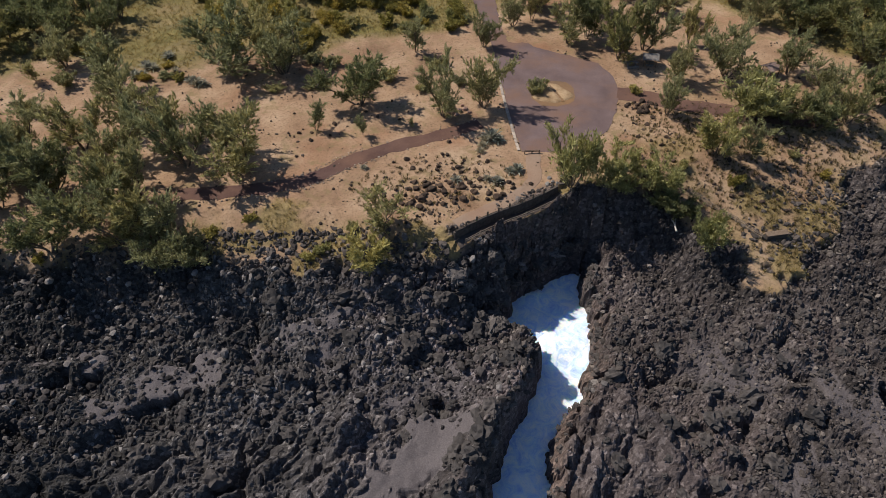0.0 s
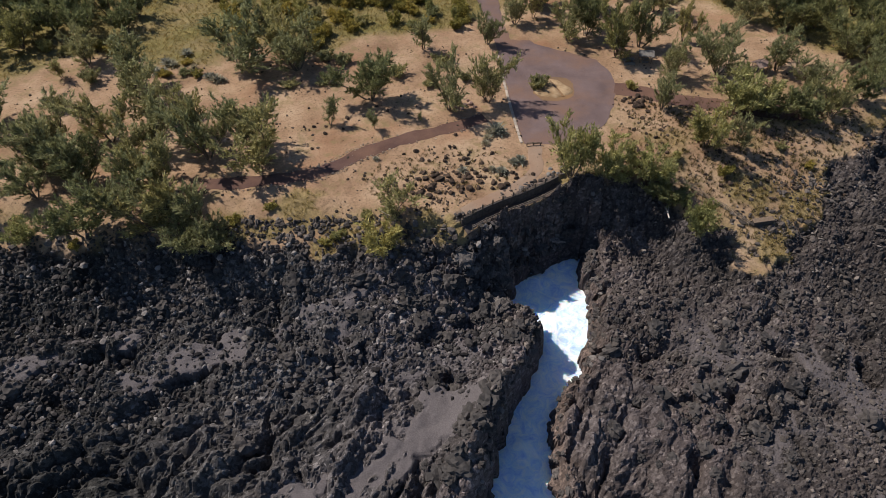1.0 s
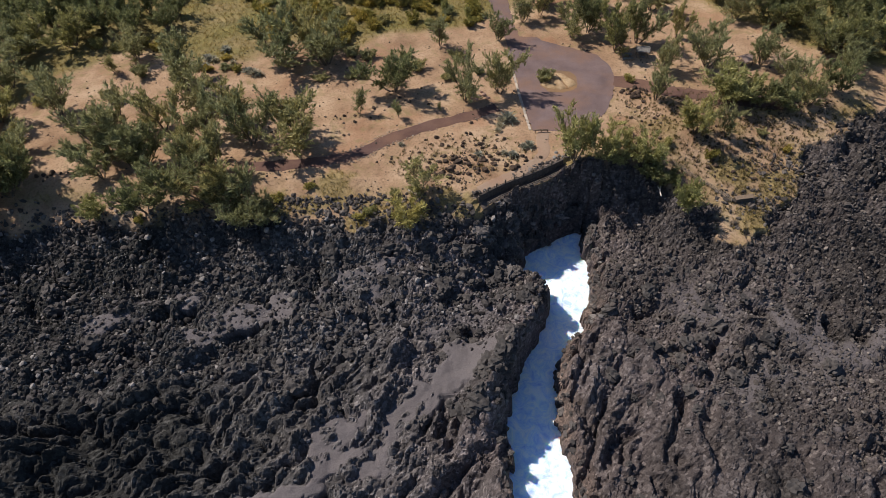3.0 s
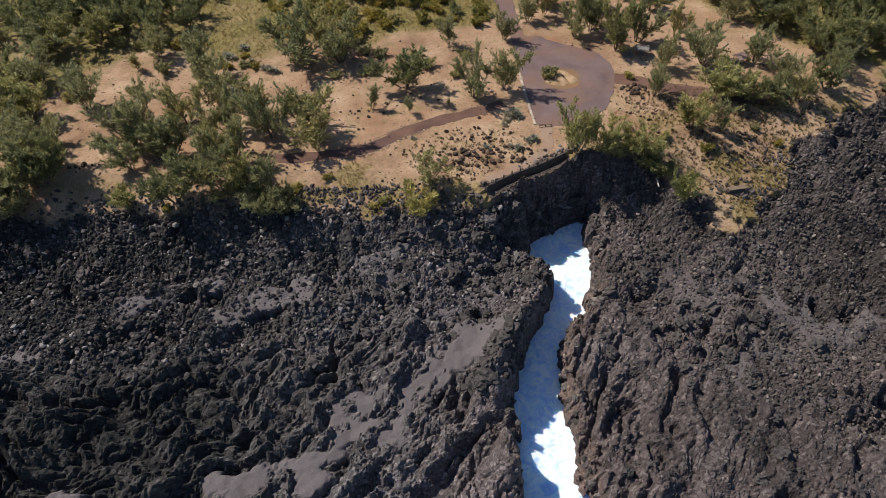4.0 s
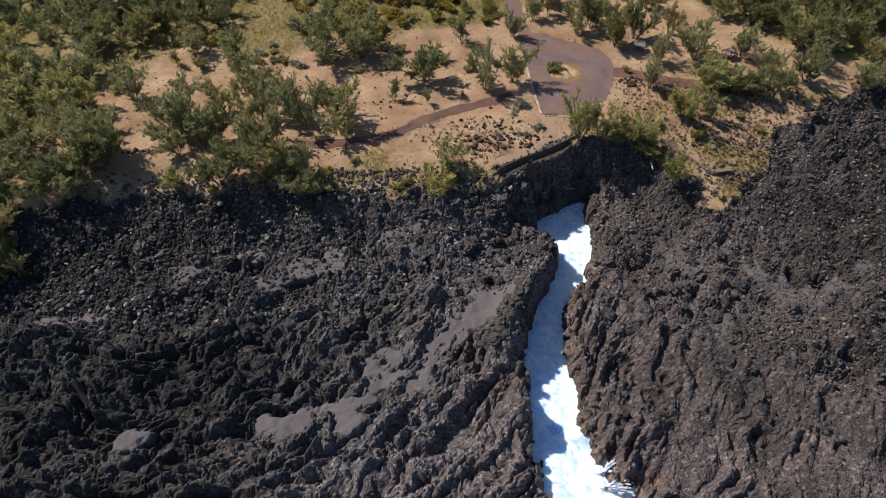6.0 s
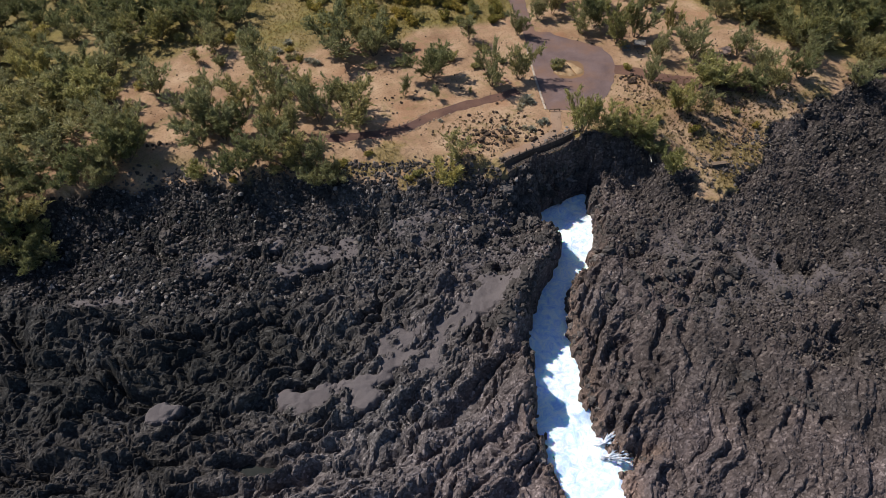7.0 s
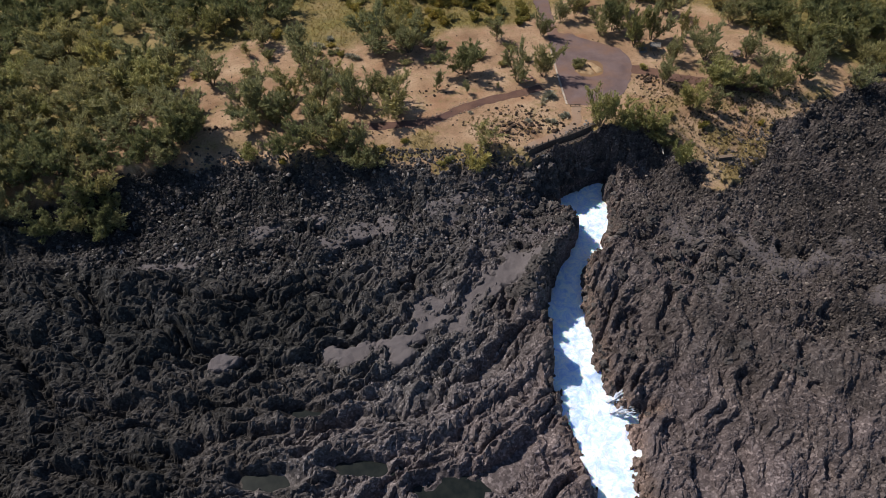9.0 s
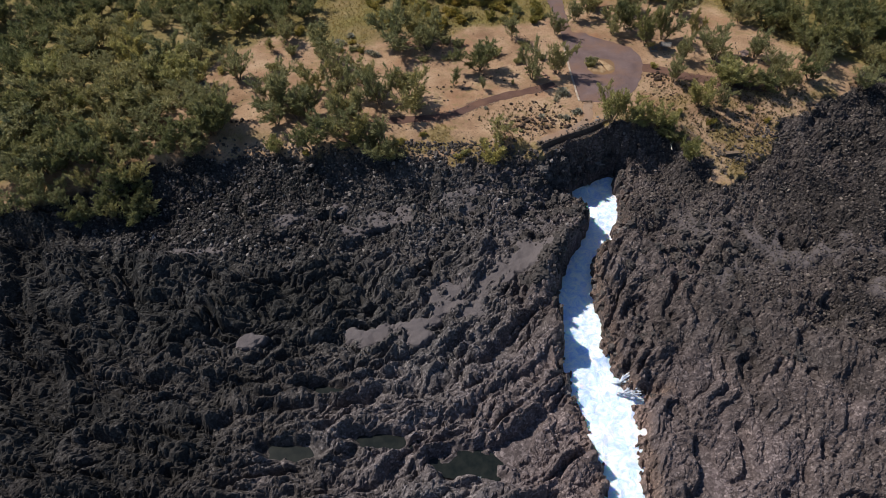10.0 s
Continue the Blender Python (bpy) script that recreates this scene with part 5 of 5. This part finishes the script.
cand = np.stack([rs.uniform(-16, 78, 9000), rs.uniform(64, 106, 9000)], 1)
where = np.maximum(step(28, 38, cand[:, 0]) * step(106, 96, cand[:, 1]), 0.6 * (np.hypot((cand[:, 0] - 0) / 15, (cand[:, 1] - 78) / 9) < 1)) * soil_share(cand[:, 0], cand[:, 1])
cand = np.array([p for p in cand[where > rs.uniform(0.1, 1.4, len(where))] if clear_of_paths(*p)])[:2600]
tufts("dry_herbs", cand, 16, 0.42, M_HERB, "small dark olive herb tufts on dry soil")

# ---------------------------------------------------------------- lookout wall, posts and rails
def wall_point(a, off):
    d = LOOK_B - LOOK_A
    n = d.normalized()
    bow = 0.55 * math.sin(math.pi * a) * math.cos(math.pi * a)
    q = LOOK_A + d * a
    s = off - bow
    return q.x + n.y * s, q.y - n.x * s


def lookout_wall():
    bm = bmesh.new()
    last = None
    for i in range(25):
        a = i / 24
        ring = []
        for off, z in ((-0.18, UP + 0.16), (0.2, UP + 0.16), (0.26, TERRACE - 0.4), (-0.18, TERRACE - 0.4)):
            x, y = wall_point(a, off)
            ring.append(bm.verts.new((x, y, z + 0.03 * math.sin(i * 2.1))))
        if last:
            for j in range(4):
                bm.faces.new((last[j], last[(j + 1) % 4], ring[(j + 1) % 4], ring[j]))
        else:
            bm.faces.new(ring)
        last = ring
    bm.faces.new(last)
    ob = part("lookout_wall", bm, M_WALL)
    return tagged(ob, "low dark rubble retaining wall below the lookout path", "retaining wall", kind="structure")


lookout_wall()
# the strip's dark colour paints in the wall's shade
terrace = ribbon("lookout_terrace", [wall_point(a / 10, 1.0) for a in range(0, 11)], 1.5, M_SHADEFLOOR, 0.08, 11)
tagged(terrace, "terrace below the lookout wall, its floor coloured dark as shade", "terrace", kind="structure")


def post_mesh(bm, w, h, centre, turn=0.0):
    box(bm, (w, w, h), (centre[0], centre[1], centre[2] + h / 2), turn, 0.03)


def fence(name, points, rails, height_above, mat, label, thick=0.12, gap=0.36, first=0.45):
    """Posts on given feet and rails from post to post, each a part."""
    ob = empty(name, Matrix())
    for x, y, z in points:
        bm = bmesh.new()
        post_mesh(bm, thick, height_above + 0.25, (x, y, z - 0.2), spread.uniform(-4, 4))
        part("post", bm, mat, ob)
    for (ax, ay, az), (bx, by, bz) in zip(points, points[1:]):
        length = math.dist((ax, ay, az), (bx, by, bz))
        for r in range(rails):
            bm = bmesh.new()
            box(bm, (length, 0.06, 0.12), ((ax + bx) / 2, (ay + by) / 2, (az + bz) / 2 + first + gap * r + spread.uniform(-0.02, 0.02)), math.degrees(math.atan2(by - ay, bx - ax)), 0.015,
                ry=-math.degrees(math.asin((bz - az) / length)))
            part("rail", bm, mat, ob)
    return tagged(ob, label, "fence", "lookout fences")


fence("fence", [(*wall_point(a, 0.0), UP + 0.1) for a in (0.02, 0.12, 0.22, 0.32, 0.42, 0.52, 0.63, 0.74, 0.85)], 1, 0.9, M_WOOD, "dark timber posts with a low rail along the lookout wall", 0.26, first=0.25)
fence("fence", [(*wall_point(a, 1.65), TERRACE - 0.05) for a in (0.06, 0.2, 0.34, 0.48, 0.62, 0.76, 0.9, 1.02)], 2, 0.95, M_PALEWOOD, "sun-bleached timber rail fence on the cliff edge", 0.12)
line = [(39.9, 79.5), (41.6, 78.1), (43.3, 76.8), (45.0, 75.6), (46.7, 74.3), (48.3, 72.7), (50.0, 71.2)]
fence("fence", [(x, y, ground_z(x, y)) for x, y in line], 3, 1.05, M_PALEWOOD, "sun-bleached three-rail timber fence on the rocky slope", 0.14, 0.3, 0.35)


def low_wall():
    x, y = 52.4, 71.6
    z = ground_z(x, y)
    ob = empty("stone_block", pose(x, y, z, 0, 0, 10))
    bm = bmesh.new()
    box(bm, (3.5, 0.9, 1.3), (0, 0, 0.25), 0, 0.06)
    part("body", bm, M_WALL, ob)
    bm = bmesh.new()
    box(bm, (3.7, 1.05, 0.14), (0, 0, 0.97), 0, 0.03)
    part("cap", bm, M_WOOD, ob, "paler weathered cap")
    return tagged(ob, "long low masonry block with a paler weathered cap", "wall block")


low_wall()


def log_barrier():
    x, y = 15.0, 87.6
    ob = empty("barrier", pose(x, y, UP + 0.05, 0, 0, 4))
    for px in (-1.25, 0, 1.25):
        bm = bmesh.new()
        post_mesh(bm, 0.16, 0.75, (px, 0, -0.1))
        part("post", bm, M_WOOD, ob)
    for pz in (0.35, 0.6):
        bm = bmesh.new()
        box(bm, (2.9, 0.14, 0.14), (0, 0.09, pz), 0, 0.04)
        part("rail", bm, M_WOOD, ob)
    return tagged(ob, "low dark timber barrier at the road's end", "barrier")


log_barrier()
for a, b in [(16.9, 79.4), (17.7, 80.0), (18.5, 79.8), (19.2, 80.2), (17.3, 80.9)]:
    ob = boulder(a, b, 0.75, "pale grey stone at the lookout wall's end", "pale stones")
    ob.data = ob.data.copy()
    ob.data.materials[0] = M_CONCRETE
M_PINK = plain("pinkish_stone", (0.24, 0.15, 0.12), (0.40, 0.28, 0.235), 2.0, 0.9, 0.5, 0.4)
for x, y, size in [(1.6, 101.4, 1.1), (2.7, 100.6, 1.4), (3.8, 101.2, 1.2), (2.2, 99.6, 0.9), (4.6, 100.2, 1.0), (3.2, 102.4, 0.9), (0.7, 100.2, 0.8)]:
    ob = boulder(x, y, size, "pale pinkish stone under a tree", "pinkish stones")
    ob.data = ob.data.copy()
    ob.data.materials[0] = M_PINK


# ---------------------------------------------------------------- picnic ground
def picnic_shelter(x, y, turn, mat, label):
    ob = empty("picnic_shelter", pose(x, y, ground_z(x, y), 0, 0, turn) @ Matrix.Scale(0.88, 4))
    for px in (-1.35, 1.35):
        for py in (-1.1, 1.1):
            bm = bmesh.new()
            post_mesh(bm, 0.16, 2.2, (px, py, -0.1))
            part("post", bm, M_WOOD, ob)
    for s in (-1, 1):
        bm = bmesh.new()
        box(bm, (3.6, 1.75, 0.09), (0, s * 0.8, 2.33), 0, 0.02, rx=-s * 24)
        roof = part("roof_slope", bm, mat, ob)
        for k in range(7):
            bm = bmesh.new()
            box(bm, (0.07, 1.72, 0.05), (-1.6 + k * 0.53, s * 0.8, 2.41), 0, 0.01, rx=-s * 24)
            part("batten", bm, mat, roof)
    bm = bmesh.new()
    box(bm, (1.9, 0.75, 0.08), (0, 0, 0.75), 0, 0.02)
    box(bm, (0.3, 0.5, 0.75), (0, 0, 0.36), 0, 0.02)
    part("table", bm, M_CONCRETE, ob)
    for s in (-1, 1):
        bm = bmesh.new()
        box(bm, (1.9, 0.32, 0.07), (0, s * 0.75, 0.45), 0, 0.02)
        box(bm, (1.5, 0.14, 0.42), (0, s * 0.75, 0.2), 0, 0.02)
        part("bench", bm, M_CONCRETE, ob)
    return tagged(ob, label, "picnic shelter", "picnic shelters")


picnic_shelter(63.3, 111.9, 25, M_ROOF, "small open picnic shelter with a faded pinkish sheet roof")
picnic_shelter(41.0, 116.6, -10, M_CONCRETE, "small open picnic shelter with a pale grey roof")


def picnic_table(x, y, turn):
    ob = empty("picnic_table", pose(x, y, ground_z(x, y), 0, 0, turn))
    bm = bmesh.new()
    box(bm, (2.4, 0.95, 0.1), (0, 0, 0.76), 0, 0.03)
    part("tabletop", bm, M_CONCRETE, ob)
    for px in (-0.8, 0.8):
        bm = bmesh.new()
        box(bm, (0.16, 0.7, 0.8), (px, 0, 0.35), 0, 0.02)
        part("leg", bm, M_CONCRETE, ob)
    for s in (-1, 1):
        bm = bmesh.new()
        box(bm, (2.4, 0.36, 0.5), (0, s * 0.95, 0.2), 0, 0.03)
        part("bench", bm, M_CONCRETE, ob)
    return tagged(ob, "grey concrete picnic table with two benches", "picnic table")


picnic_table(37.4, 116.2, 8)

# ---------------------------------------------------------------- dead wood
def dead_branch(x, y, turn, size, seed):
    rng = random.Random(seed)
    limbs = []
    p, d = Vector((-2.2, 0, 0.5)), Vector((1, 0.1, 0.02))
    pts = [p]
    for _ in range(6):
        d = (d + Vector((rng.gauss(0, 0.12), rng.gauss(0, 0.15), rng.gauss(0, 0.1)))).normalized()
        p = p + d * 0.75
        pts.append(p)
        if rng.random() < 0.8:
            e = (d + Vector((rng.gauss(0, 0.5), rng.gauss(0, 0.8), rng.uniform(0.1, 0.8)))).normalized()
            limbs.append(([p, p + e * 0.6, p + e * 1.1 + Vector((0, 0, 0.2))], 0.06, 0.02))
    limbs.append((pts, 0.13, 0.04))
    v, f = tubes(limbs, 6)
    ob = put_mesh("dead_branch", v, f, M_DEADWOOD, None, True)
    ob.matrix_basis = pose(x, y, ground_z(x, y), 0, 0, turn) @ Matrix.Scale(size, 4)
    return tagged(ob, "bleached dead branch lying on the rocks", "dead branch", "dead branches")


dead_branch(-10.6, 69.2, -60, 0.8, 1)
dead_branch(37.6, 74.4, 70, 1.2, 3)
